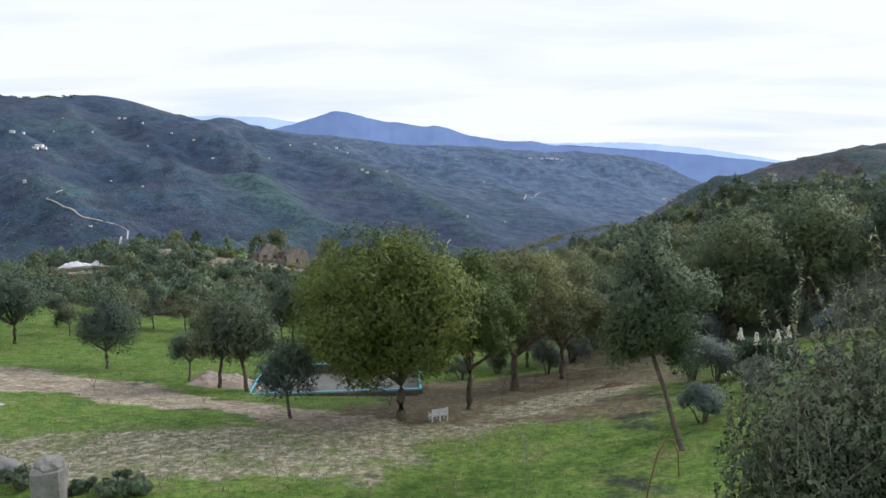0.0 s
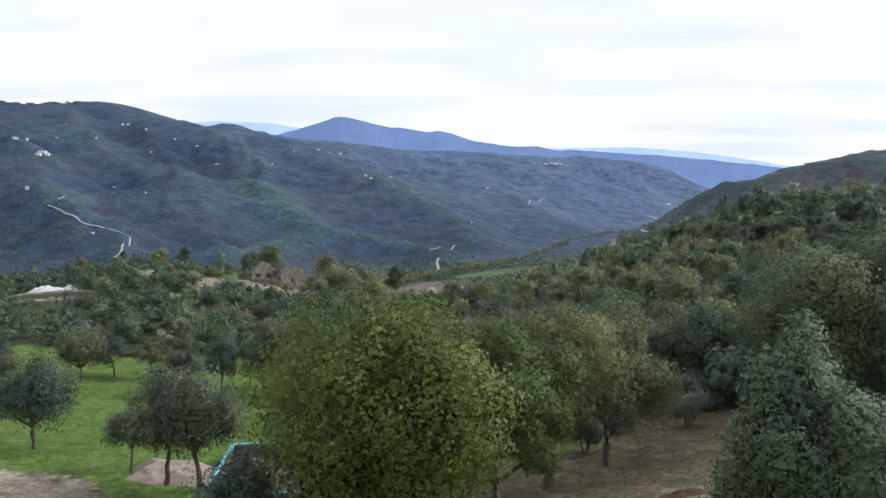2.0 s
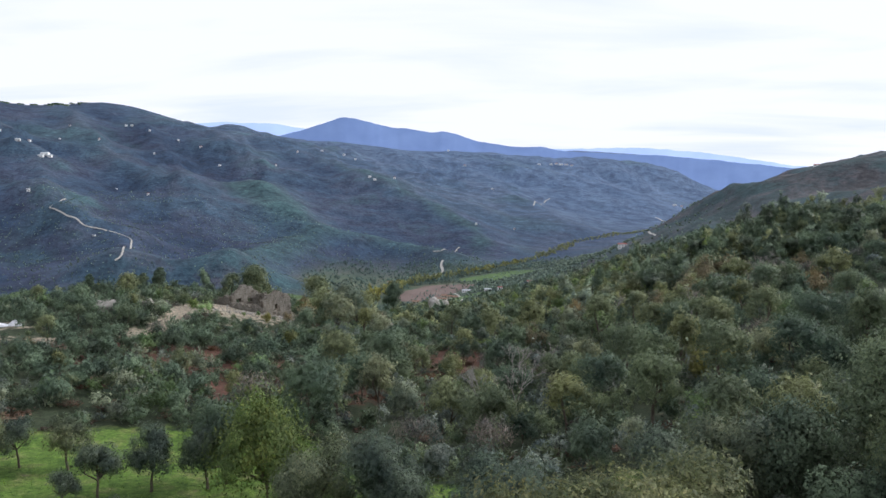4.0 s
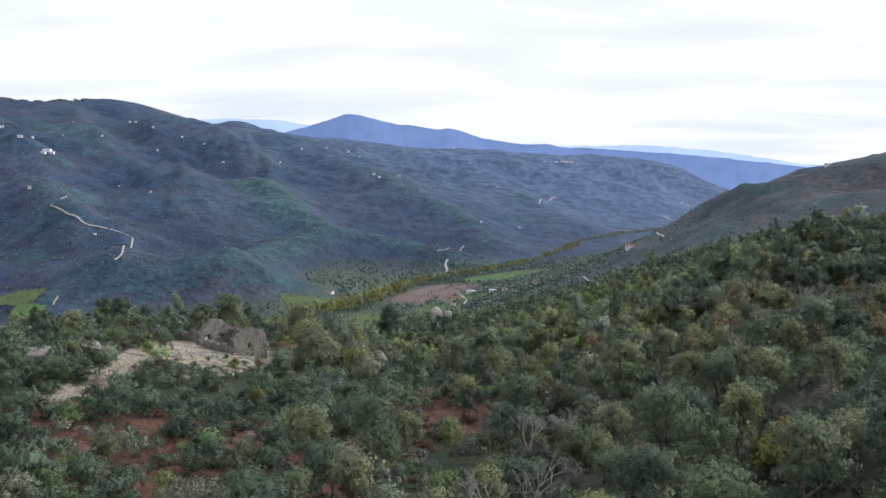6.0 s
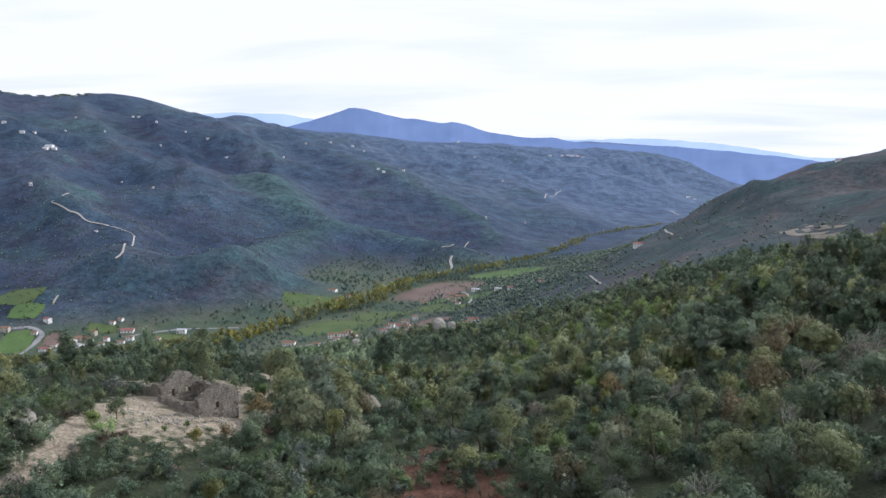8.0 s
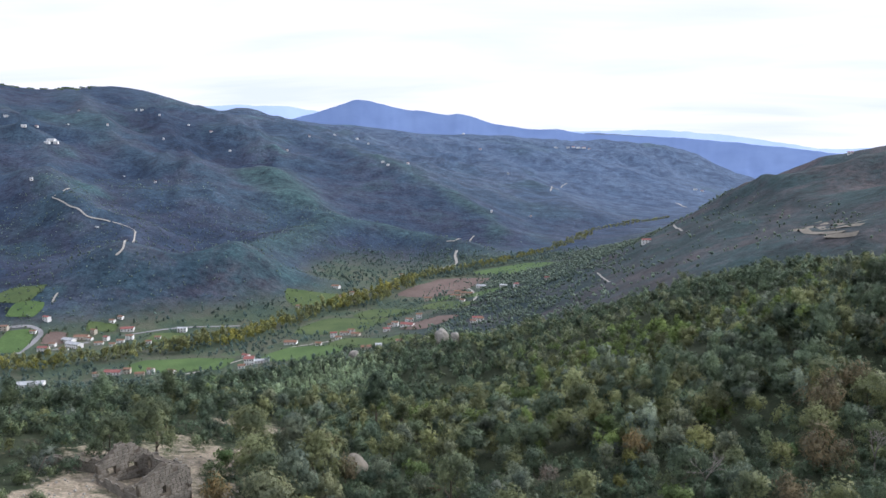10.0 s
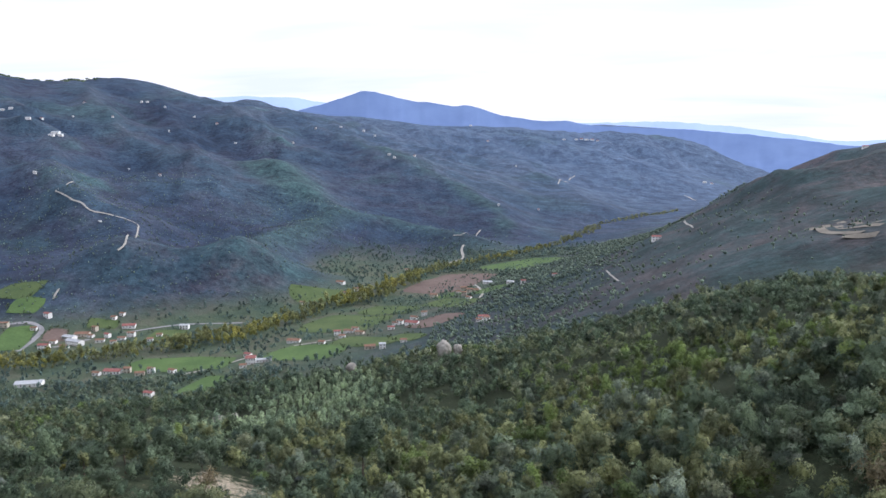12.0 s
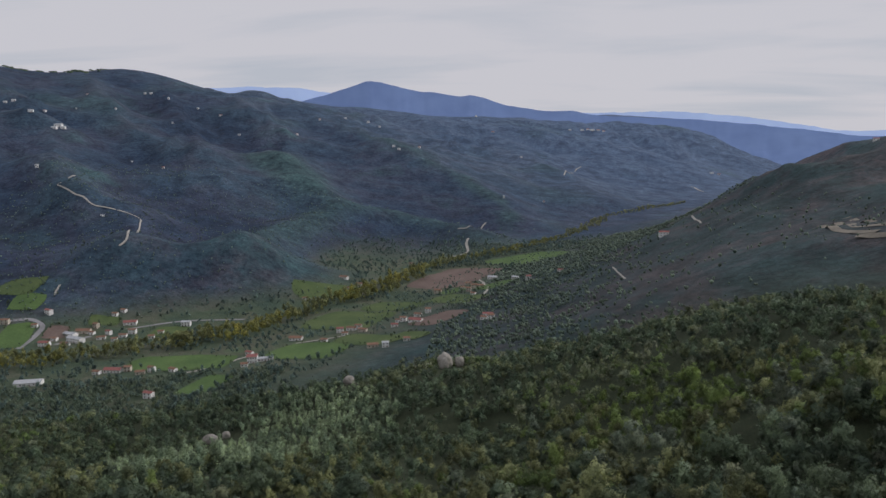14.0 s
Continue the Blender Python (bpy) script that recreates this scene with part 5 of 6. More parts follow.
HAMLET = ((-481, 885, 9, "r"), (-389, 887, 14, "r"), (-427, 857, 15, "s"), (-447, 817, 11, "r"), (-427, 820, 9, "w"), (-436, 847, 14, "g"), (-422, 832, 20, "g"), (-400, 842, 9, "w"), (-380, 850, 8, "w"), (-375, 862, 8, "w"), (-412, 899, 6, "w"), (-406, 908, 6, "w"), (-420, 871, 6, "s"), (-347, 846, 6, "w"), (-344, 863, 6, "w"), (-327, 891, 10, "g"), (-446, 833, 7, "w"), (-417, 855, 7, "w"), (-399, 857, 6, "r"), (-383, 837, 6, "w"), (-481, 857, 6, "w"), (-514, 857, 9, "s"))
RIVERSIDE = ((-330, 730, 16, "r"), (-343, 725, 7, "w"), (-262, 653, 8, "r"), (-273, 726, 7, "w"), (-301, 721, 8, "s"), (-317, 731, 6, "s"), (-184, 819, 13, "w"), (-151, 801, 6, "w"), (-293, 727, 6, "w"), (-217, 771, 7, "r"), (-209, 730, 6, "w"))
FARMS = ((-142, 837, 7, "r"), (-134, 821, 6, "w"), (-131, 843, 10, "w"), (-124, 844, 7, "w"), (-117, 830, 9, "s"), (-96, 755, 10, "s"), (-83, 747, 6, "g"), (-85, 836, 7, "r"), (-83, 857, 6, "w"), (-78, 857, 7, "w"), (-64, 848, 14, "r"), (-64, 876, 8, "w"), (-54, 889, 6, "w"), (-65, 763, 6, "w"), (11, 818, 10, "r"), (14, 791, 6, "w"), (7, 802, 6, "w"))
UPPER = ((-185, 1095, 12, "w"), (-158, 1069, 9, "w"), (-150, 1036, 6, "w"), (-170, 1052, 6, "w"), (-50, 1012, 9, "s"), (3, 1021, 9, "s"), (-5, 961, 6, "w"), (-5, 1021, 7, "s"), (-13, 1061, 8, "s"), (-19, 1025, 6, "w"), (-11, 997, 6, "s"), (20, 1086, 12, "g"), (49, 1042, 9, "g"), (63, 1000, 6, "r"), (-108, 1273, 7, "w"), (-216, 995, 6, "w"), (207, 920, 10, "r"), (102, 998, 6, "r"))
HOUSE_LOOKS = {"r": (M_WHITEWALL, M_TILE, "white-walled house with a red tiled roof in the valley"), "w": (M_WHITEWALL, M_OLDTILE, "white house with a low brown roof in the valley"),
               "g": (M_WHITEWALL, M_SHEETROOF, "white building with a grey sheet roof in the valley"), "s": (M_CREAM, M_OLDTILE, "cream-walled old house with a brown tiled roof")}
VALLEY_HOUSES = HAMLET + RIVERSIDE + FARMS + UPPER
for k, (x, y, lx, sort) in enumerate(VALLEY_HOUSES):
    wall_mat, roof_mat, words = HOUSE_LOOKS[sort]
    house(x, y, lx, min(7.5, max(4.5, lx * 0.55)), 3.1 if k % 3 else 4.9, -26 + (k * 37) % 44, wall_mat, roof_mat, words, max(2, int(lx / 3.2)), 1 if k % 3 else 2)
house(-205, 742, 9, 8, 6.4, 10, M_WHITEWALL, M_TILE, "two-storey white house with a red roof beside a white wall", 4, 2)
house(-194, 745, 14, 5, 2.8, 14, M_WHITEWALL, M_SHEETROOF, "long white low annex beside a two-storey house", 5)
house(-389, 697, 22, 9, 3.4, 12, M_WHITEWALL, M_SHEETROOF, "long hall with a pale grey sheet roof", 6)
RIDGE_HOUSES = ((-926, 1710, 28), (-927, 1694, 19), (-914, 1707, 17), (-1147, 1905, 16), (-988, 1713, 17), (-1079, 1919, 13), (-1165, 1899, 14), (-1135, 2567, 12), (-1049, 2425, 11), (-1031, 2427, 13), (-1007, 2412, 13), (-984, 2409, 11), (-944, 2352, 9), (-777, 2328, 14), (-456, 2650, 15), (-398, 2785, 14), (-351, 2741, 12), (-242, 2218, 14), (-224, 2190, 12), (-171, 2250, 11), (59, 3250, 19), (484, 3631, 24), (509, 3628, 24))
FAR_HOUSES = ((529, 3616, 30), (555, 3612, 27), (579, 3600, 21), (414, 3533, 23), (167, 1996, 8), (61, 1879, 8), (146, 2669, 11), (-768, 1711, 8), (-661, 1627, 8), (-572, 1192, 8), (-751, 1329, 8), (-675, 2180, 10), (-13, 3630, 16), (-1101, 2172, 10), (-1051, 2015, 8), (-951, 2028, 8), (-828, 2090, 8), (-865, 2379, 9), (-517, 2209, 8), (-515, 2513, 9), (937, 3136, 24), (615, 1281, 14), (976, 3170, 19))
for x, y, lx in RIDGE_HOUSES + FAR_HOUSES:
    house(x, y, lx * 0.6, lx * 0.36, 4.0, -20 + (x * 3) % 40, M_WHITEWALL, M_TILE if (x + y) % 3 == 0 else M_SHEETROOF, "small white house on the far hillside", 2, 1, "hillside houses")

# ---- ruin ----
STONES = [stone_mesh(k) for k in range(6)]


def ruin(x, y, turn):
    z = ground_at(x, y)
    ob = thing("ruined_house", x, y, z, "roofless ruined stone house with two standing gables", "ruin", "", turn)
    L, W, T = 8.4, 5.6, 0.6
    stone_wall(ob, "gable_wall", W, T, 2.7, 1.35, (L / 2, -W / 2, 0), 90, ((2.4, 3.0, 1.0, 1.8),), 3)
    stone_wall(ob, "gable_wall", W, T, 2.7, 1.7, (-L / 2 + T, -W / 2, 0), 90, ((1.0, 1.7, 1.2, 2.1), (3.4, 4.0, 1.2, 2.0)), 4)
    stone_wall(ob, "side_wall", L, T, 1.75, 0.0, (-L / 2, -W / 2, 0), 0, (), 5, 0.8)
    stone_wall(ob, "side_wall", L, T, 2.6, 0.0, (-L / 2, W / 2 - T, 0), 0, ((1.2, 2.0, 0.9, 1.9), (4.2, 5.1, -0.2, 1.9)), 6, 0.5)
    for k, (ax, ay, az, bx, by, bz) in enumerate(((-4.6, 1.0, 1.5, -10.2, 2.4, 1.0), (-4.6, 3.0, 1.2, -9.6, 3.6, 0.8))):
        v, f = tube([(ax, ay, az), ((ax + bx) / 2, (ay + by) / 2, (az + bz) / 2 - 0.05), (bx, by, bz)], [0.11, 0.1, 0.09], 6)
        child("beam", mesh_data("beam", v, f, M_WOOD), ob, "fallen weathered roof beam")
    return ob


ruin(-31.3, 143.4, -36)


def low_wall(x, y, length, turn):
    ob = thing("low_stone_wall", x, y, ground_at(x, y), "collapsed low rubble wall beside the ruined house", "wall", "", turn)
    stone_wall(ob, "wall", length, 0.55, 0.9, 0.0, (0, 0, 0), 0, (), 11, 0.6)


low_wall(-43.5, 146.5, 7.0, -6)


def rubble(name, spots, count, words, seed):
    rng = np.random.default_rng(seed)
    box = np.array([v.co for v in STONES[0].vertices])
    faces = [tuple(f.vertices) for f in STONES[0].polygons]
    verts, out = [], []
    for k in range(count):
        cx, cy, r = spots[rng.integers(len(spots))]
        x, y = cx + rng.normal() * r, cy + rng.normal() * r
        sz = rng.uniform(0.08, 0.36)
        turn = np.array(Euler(rng.uniform(0, 6, 3)).to_matrix())
        q = (box * (1, 0.8, 0.6) * sz) @ turn + (x, y, ground_at(x, y) + sz * 0.15)
        out += [tuple(i + len(verts) * len(box) for i in f) for f in faces]
        verts.append(q)
    tagged(new(name, mesh_data(name, np.concatenate(verts), out, M_BOULDER)), words, "stones", kind="stuff")


rubble("rubble", ((-26, 138, 1.6), (-24.5, 141, 1.5), (-35, 136, 2.5), (-31, 134.5, 1.5), (-22, 144, 2.0), (-38, 140, 4.0), (-28, 155, 5), (-44, 122, 2.0)), 420, "loose fallen stones round the ruined house", 19)
v, f = tube([(-42.6, 143.4, ground_at(-42.6, 143.4) - 0.2), (-41.4, 143.6, ground_at(-42.6, 143.4) + 2.1)], [0.06, 0.05], 6)
tagged(new("leaning_pole", mesh_data("leaning_pole", v, f, M_WOOD)), "leaning weathered wooden pole", "pole")

# ---- woodland: single trees and bushes near the flight ----
FARTHER = {}


def wood_tree(seed, tall, wide, mat, leaves, leaf, blobs=18, core=0.5, ragged=0.95, bark=None, squash=1.0, rise=2.0):
    def grown(n, size, cells):
        return tree_meshes(seed, tall, wide, mat, n, size, 0.2, tall * 0.025, blobs=blobs, bottom=0.0, core=core, ragged=ragged, bark=bark, limbs_shown=3, squash=squash, rise=rise, tumble=0.6, cells=cells)

    full = grown(leaves, (leaf[0] * 1.4, leaf[1] * 1.45), 4.0)
    FARTHER[full[1].name] = grown(int(leaves * 0.5), (leaf[0] * 1.95, leaf[1] * 1.95), 4.0)
    return full


def sight_cap(x, y):
    """How tall plants may stand, capped to keep the camera's first view of the ruin and the white sheeting clear."""
    room = np.full(np.shape(x), 99.0)
    for ex, ey, lift, wide in ((-31.3, 143.4, 0.9, 0.042), (-54.5, 110.5, 0.0, 0.055)):
        k = (np.asarray(y) - 2) / (ey - 2)
        line = 10.8 + (ground_at(ex, ey) + lift - 10.8) * k - height(x, y)
        room = np.where((np.abs(np.asarray(x) / (np.asarray(y) - 2) - ex / (ey - 2)) < wide) & (k < 0.985) & (k > 0.2), np.minimum(room, np.maximum(line, 0.25)), room)
    return room


WOOD_KINDS = (
    ("olive_tree", wood_tree(61, 4.8, 4.8, M_OLIVE, 1350, (0.25, 0.17), 22), "wild olive tree with a grey-green crown on the slope", "tree", 20),
    ("olive_tree", wood_tree(62, 6.2, 4.2, M_OLIVE, 1350, (0.25, 0.17), 22), "upright wild olive tree among scrub", "tree", 16),
    ("woodland_tree", wood_tree(63, 5.2, 5.4, M_MID, 1350, (0.26, 0.19), 24), "round-crowned green woodland tree", "tree", 18),
    ("woodland_tree", wood_tree(64, 7.0, 4.8, M_MID, 1350, (0.26, 0.19), 24), "tall green woodland tree on the slope", "tree", 16),
    ("evergreen_bush", wood_tree(65, 3.4, 4.4, M_DARK, 1150, (0.26, 0.18), 20), "dense dark evergreen bush on the slope", "bush", 16),
    ("evergreen_tree", wood_tree(66, 6.6, 5.4, M_DARK, 1350, (0.26, 0.19), 24), "dark evergreen tree in the wood", "tree", 14),
    ("autumn_bush", wood_tree(67, 3.2, 3.4, M_GOLD, 900, (0.34, 0.17), 16), "bush with yellow autumn leaves", "bush", 5),
    ("bright_bush", wood_tree(68, 3.0, 3.6, M_BRIGHT, 900, (0.34, 0.18), 16), "bright green leafy bush", "bush", 9),
    ("bracken_clump", wood_tree(69, 0.8, 3.4, M_RUST, 600, (0.34, 0.09), 14, 0.3, 0.7, None, 0.5), "low clump of rust-brown withered bracken", "bush", 4),
    ("grey_bush", wood_tree(70, 2.8, 3.0, M_GREY, 900, (0.34, 0.15), 16), "low grey-green bush on the slope", "bush", 9),
    ("twiggy_bush", wood_tree(71, 3.6, 4.2, M_GREYBROWN, 1000, (0.55, 0.05), 12, 0.0, 1.15, M_PALEBARK), "leafless grey-brown twiggy bush", "bush", 9),
    ("slender_tree", wood_tree(72, 8.2, 3.6, M_MID, 1100, (0.42, 0.2), 20, 0.3, 1.0), "slender upright tree in the wood", "tree", 8),
    ("brown_bush", wood_tree(73, 4.4, 4.6, M_BROWN, 1100, (0.42, 0.14), 18, 0.2, 1.05), "brownish bush losing its autumn leaves", "bush", 6),
)
WOOD_TALL = [max(v.co.z for v in kind[1][1].vertices) for kind in WOOD_KINDS]
rng = np.random.default_rng(7)


def clear_of(x, y, pts, gap):
    return all((x - a) ** 2 + (y - b2) ** 2 > gap * gap for a, b2 in pts)


MARKED = ((-29, 133.5, 7, 0.8), (-33.5, 134, 9, 0.8), (-36.5, 133, 2, 0.5), (-22.5, 137, 0, 0.7), (-21, 141, 4, 0.7), (-25, 146.5, 4, 0.6), (-40, 133, 4, 0.6), (-44, 137, 4, 0.5), (-30.5, 131, 7, 0.9), (-22, 132, 4, 0.9), (-47, 142, 4, 0.55), (-41, 152, 4, 0.6), (-37, 129, 7, 0.6), (27.8, 99, 6, 1.5), (-20.5, 117.5, 6, 0.9), (-26.6, 121, 4, 1.6), (-31, 123, 4, 1.3), (-47.7, 131, 3, 0.72), (-58, 126, 3, 0.5), (53.6, 150.3, 10, 1.6), (-24.5, 133, 12, 0.7),
          (-27, 130.5, 6, 1.1), (-38, 150, 3, 0.9), (-34, 153, 3, 1.25), (7.4, 109, 10, 0.9), (-18, 141, 0, 1.5), (-15.8, 146, 1, 1.4), (-24, 158, 3, 1.35), (-20, 160, 1, 1.5), (-16.5, 157, 2, 1.4),
          (-22, 152, 2, 1.25), (25.5, 97, 6, 1.3), (30, 101, 6, 1.2), (48, 165, 12, 1.6), (41, 150, 12, 1.3), (33, 140, 12, 1.1), (12, 128, 12, 1.0), (20, 141, 12, 0.9), (55, 172, 12, 1.3), (5, 118, 10, 1.1), (-6, 121, 12, 0.8), (17.5, 133.5, 0, 1.0), (44.4, 158.5, 2, 1.1))
taken = []
for x, y, k, size in MARKED:
    name, meshes, words, cat, _ = WOOD_KINDS[k]
    size = min(size, float(sight_cap(np.array([x]), np.array([y]))[0]) / WOOD_TALL[k])
    plant_tree(name, x, y, meshes, words, cat, "woodland of the slope", (x * 37) % 360, size)
    taken.append((x, y))


def woody(x, y):
    """How densely the slope is wooded, 0 to 1."""
    c = covers(x, y)
    bare = np.maximum.reduce([c["open"], c["dirt"], np.clip(oval(x, y, 7, 46, 8, 7) * 4, 0, 1)])
    bare = np.maximum(bare, soft_step(12, 16, x) * soft_step(50, 46, y - 0.15 * x))
    return np.clip(1 - 1.6 * bare, 0, 1)


weights = np.array([k[4] for k in WOOD_KINDS], float)
weights /= weights.sum()
cand_y = 49 + 160 * rng.uniform(size=6000) ** 1.2
cand_x = rng.uniform(-1, 1, 6000) * (12 + (cand_y - 20) * 0.52) - 3
cand_ok = woody(cand_x, cand_y) >= 0.5
cand_rust = covers(cand_x, cand_y)["rust"]
cand_patch = fbm(cand_x, cand_y, 26, 2, 64) - 0.5 * soft_step(20, 50, cand_x)
cand_room = sight_cap(cand_x, cand_y)
count = 0
for x, y, ok, rusty, patch, room in zip(cand_x, cand_y, cand_ok, cand_rust, cand_patch, cand_room):
    if count == 470:
        break
    if not ok or not clear_of(x, y, taken, 2.6):
        continue
    near_kinds = weights * np.where(np.isin(np.arange(len(weights)), (0, 1, 9)), math.exp(1.6 * patch), np.where(np.isin(np.arange(len(weights)), (4, 5)), math.exp(-1.6 * patch), 1.0))
    k = 8 if rusty > 0.5 and rng.uniform() < 0.5 else int(rng.choice(len(WOOD_KINDS), p=near_kinds / near_kinds.sum()))
    name, meshes, words, cat, _ = WOOD_KINDS[k]
    if y > 128:
        meshes = FARTHER[meshes[1].name]
    size = min(rng.uniform(0.62, 1.2) * (0.5 if (x < -17 and y < 138) or x < -34 else 1.0), room / WOOD_TALL[k])
    if size < 0.15:
        continue
    plant_tree(name, float(x), float(y), meshes, words, cat, "woodland of the slope", rng.uniform(0, 360), size)
    taken.append((x, y))
    count += 1

TALL = tree_meshes(81, 11.5, 4.4, M_DARK, 5200, (0.36, 0.24), 0.5, 0.16, blobs=26, bottom=0.1, core=0.4, tumble=0.7)
plant_tree("tall_tree", -14.0, 195, TALL, "tall slender tree standing above the wood", "tree", size=1.2)
for x, y, turn, size in ((-50, 149, 0, 0.56), (-58, 141, 60, 0.46), (-62, 148, 120, 0.4), (-37, 163, 200, 0.68), (-61, 168, 20, 0.6), (-44, 181, 90, 0.75), (-66, 158, 150, 0.5)):
    plant_tree("tall_tree", x, y, TALL, "slender tree at the brow of the hill", "tree", "trees of the brow", turn, size)
for x, y, seed, tall in ((7.4, 108, 91, 4.6), (3, 88, 92, 4.8), (6, 92, 93, 4.0), (52, 150, 94, 5.0), (45, 148, 95, 4.5), (12, 110, 96, 3.6), (34, 128, 97, 4.2), (22, 118, 98, 3.8), (28, 150, 99, 4.4)):
    ob = thing("dead_tree", x, y, ground_at(x, y), "bleached leafless dead tree among bushes", "tree", "dead trees")
    child("branch_work", bare_tree_mesh(seed, tall * 1.5, 0.12), ob)


# ---- woodland beyond: too many to count ----
def stamp(name, templates, xs, ys, sizes, seed, mat, sink=0.3, flat=1.0, spray=0.0):
    """Templates turned, scaled and set on the ground, in one mesh."""
    rng = np.random.default_rng(seed)
    zs = height(xs, ys) - sink
    if ys.min() < 145:
        sizes = np.minimum(sizes, sight_cap(xs, ys) / 4.5)
    quads, verts, tris, soft, inner, n = [], [], [], [], [], 0
    for x, y, z, s in zip(xs, ys, zs, sizes):
        q, qn, cv, ct, cn = templates[rng.integers(len(templates))]
        a = rng.uniform(0, 2 * math.pi)
        c, d, h = math.cos(a), math.sin(a), rng.uniform(0.75, 1.3) * flat
        turn = np.array([(c, d, 0), (-d, c, 0), (0, 0, 1)])
        m3 = turn * s * np.array([(1,), (1,), (h,)])
        quads.append(q @ m3 + (x, y, z))
        verts.append(cv @ m3 + (x, y, z))
        soft.append(qn @ turn)
        inner.append(cn @ turn)
        tris.append(ct + n)
        n += len(cv)
    me = crown_data(name, np.concatenate(quads), (np.concatenate(verts), np.concatenate(tris)), mat, (np.concatenate(soft), np.concatenate(inner)), spray)
    own = rng.normal(size=len(xs)).clip(-1.6, 1.6) * 0.27
    plant = np.concatenate([np.repeat(own, [len(q) * 4 for q in quads]), np.repeat(own, [len(v) for v in verts])])
    me.attributes.new("plant", "FLOAT", "POINT").data.foreach_set("value", plant.astype(np.float32))
    return me


def crown_template(seed, tall, wide, n, leaf, blobs=5, ball_size=0.24, slim=0.5, rise=2.0, core=0.0, shape=None):
    rng = np.random.default_rng(seed)
    c, r = crown_blobs(rng, tall * 0.5, wide / 2 * 0.7, tall * 0.36, blobs, wide * ball_size)
    q, soft = blob_leaves(rng, c, r, n, leaf, leaf * slim, 1.1, 0.45, rise, 0.6)
    return (q, soft) + (lumps(rng, c, r, core, 1.1, shape or BALL_0) if core else NO_LUMPS)


def scatter(n, box, test, seed):
    rng = np.random.default_rng(seed)
    x, y = rng.uniform(box[0], box[1], n), rng.uniform(box[2], box[3], n)
    keep = test(x, y, rng)
    return x[keep], y[keep]


def in_view(x, y, spread=0.66):
    return np.abs(x - 2) < (y + 30) * spread


BOULDERS = ((-8.3, 352), (-3.2, 354), (-43, 352), (-79, 312), (-74.5, 313), (-13.0, 166))


def off_boulders(x, y):
    ok = np.ones(len(x), bool)
    for bx0, by0 in BOULDERS:
        ok &= ((x - bx0 * (1 - 0.04)) / 5.5) ** 2 + ((y - by0 + 7) / 9) ** 2 > 1
    return ok


def slope_test(x, y, rng):
    far_enough = (y > 170) | (np.abs(x) > 12 + (y - 20) * 0.52)
    wooded = (woody(x, y) > 0.4) & (near_hill(x, y) > far_side(x, y) - 6)
    return (np.abs(x - 2) < (y + 8) * 0.62) & far_enough & wooded & off_boulders(x, y) & (oval(x, y, -57, 286, 32, 48, -15) < 0.1)


SLOPE_T = [crown_template(k, 4.0 + 0.25 * (k - 100), 4.6 - 0.14 * (k - 100), 118, 0.76, 8, 0.22, 0.8, core=0.5, shape=BALL_0) for k in range(100, 110)]
FAR_T = [crown_template(k, 4.0 + 0.3 * (k - 110), 4.8 - 0.15 * (k - 110), 36, 1.2, 5, 0.25, 0.8, core=0.55, shape=BALL_0) for k in range(110, 118)]
sx, sy = scatter(21500, (-270, 270, 70, 430), slope_test, 31)
tone = 1.1 * np.exp(-((sx - 48) / 26) ** 2 - ((sy - 240) / 34) ** 2) - 0.5 * soft_step(-28, -45, sx) - 0.25 * soft_step(15, 60, sx) + 0.9 * fbm(sx, sy, 40, 3, 61) + np.random.default_rng(5).normal(size=len(sx)) * 0.5
size = np.random.default_rng(6).uniform(0.55, 0.95, len(sx)) * np.random.default_rng(66).uniform(0.75, 1.35, len(sx)) * np.where((sx > 0) & (sy < 225), 1.4, 1.0) * np.where((sx < -17) & (sy < 138), 0.45, np.where((sx < -34) & (sy < 165), 0.48, 1.0))
near = sy < 265
for name, low, high, mat, words in (("dark_woodland", -9, -0.2, M_DARK, "dark evergreen woodland covering the slope"), ("mixed_woodland", -0.2, 0.5, M_MID, "green mixed woodland covering the slope"),
                                    ("olive_woodland", 0.5, 0.8, M_OLIVE, "grey-green olive woodland on the slope"), ("light_woodland", 0.8, 9, M_BRIGHT, "light green bushes among the woodland")):
    k = (tone >= low) & (tone < high)
    tagged(new(name, stamp(name, SLOPE_T, sx[k & near], sy[k & near], size[k & near], 71, mat, spray=5.5)), words + " nearby", "woodland", kind="stuff")
    tagged(new(name, stamp(name, FAR_T, sx[k & ~near], sy[k & ~near], size[k & ~near], 76, mat, spray=3.6)), words + " beyond", "woodland", kind="stuff")


def gap_test(x, y, rng):
    return (np.abs(x) < 12 + (y - 20) * 0.52) & (y < 172) & (woody(x, y) > 0.5)


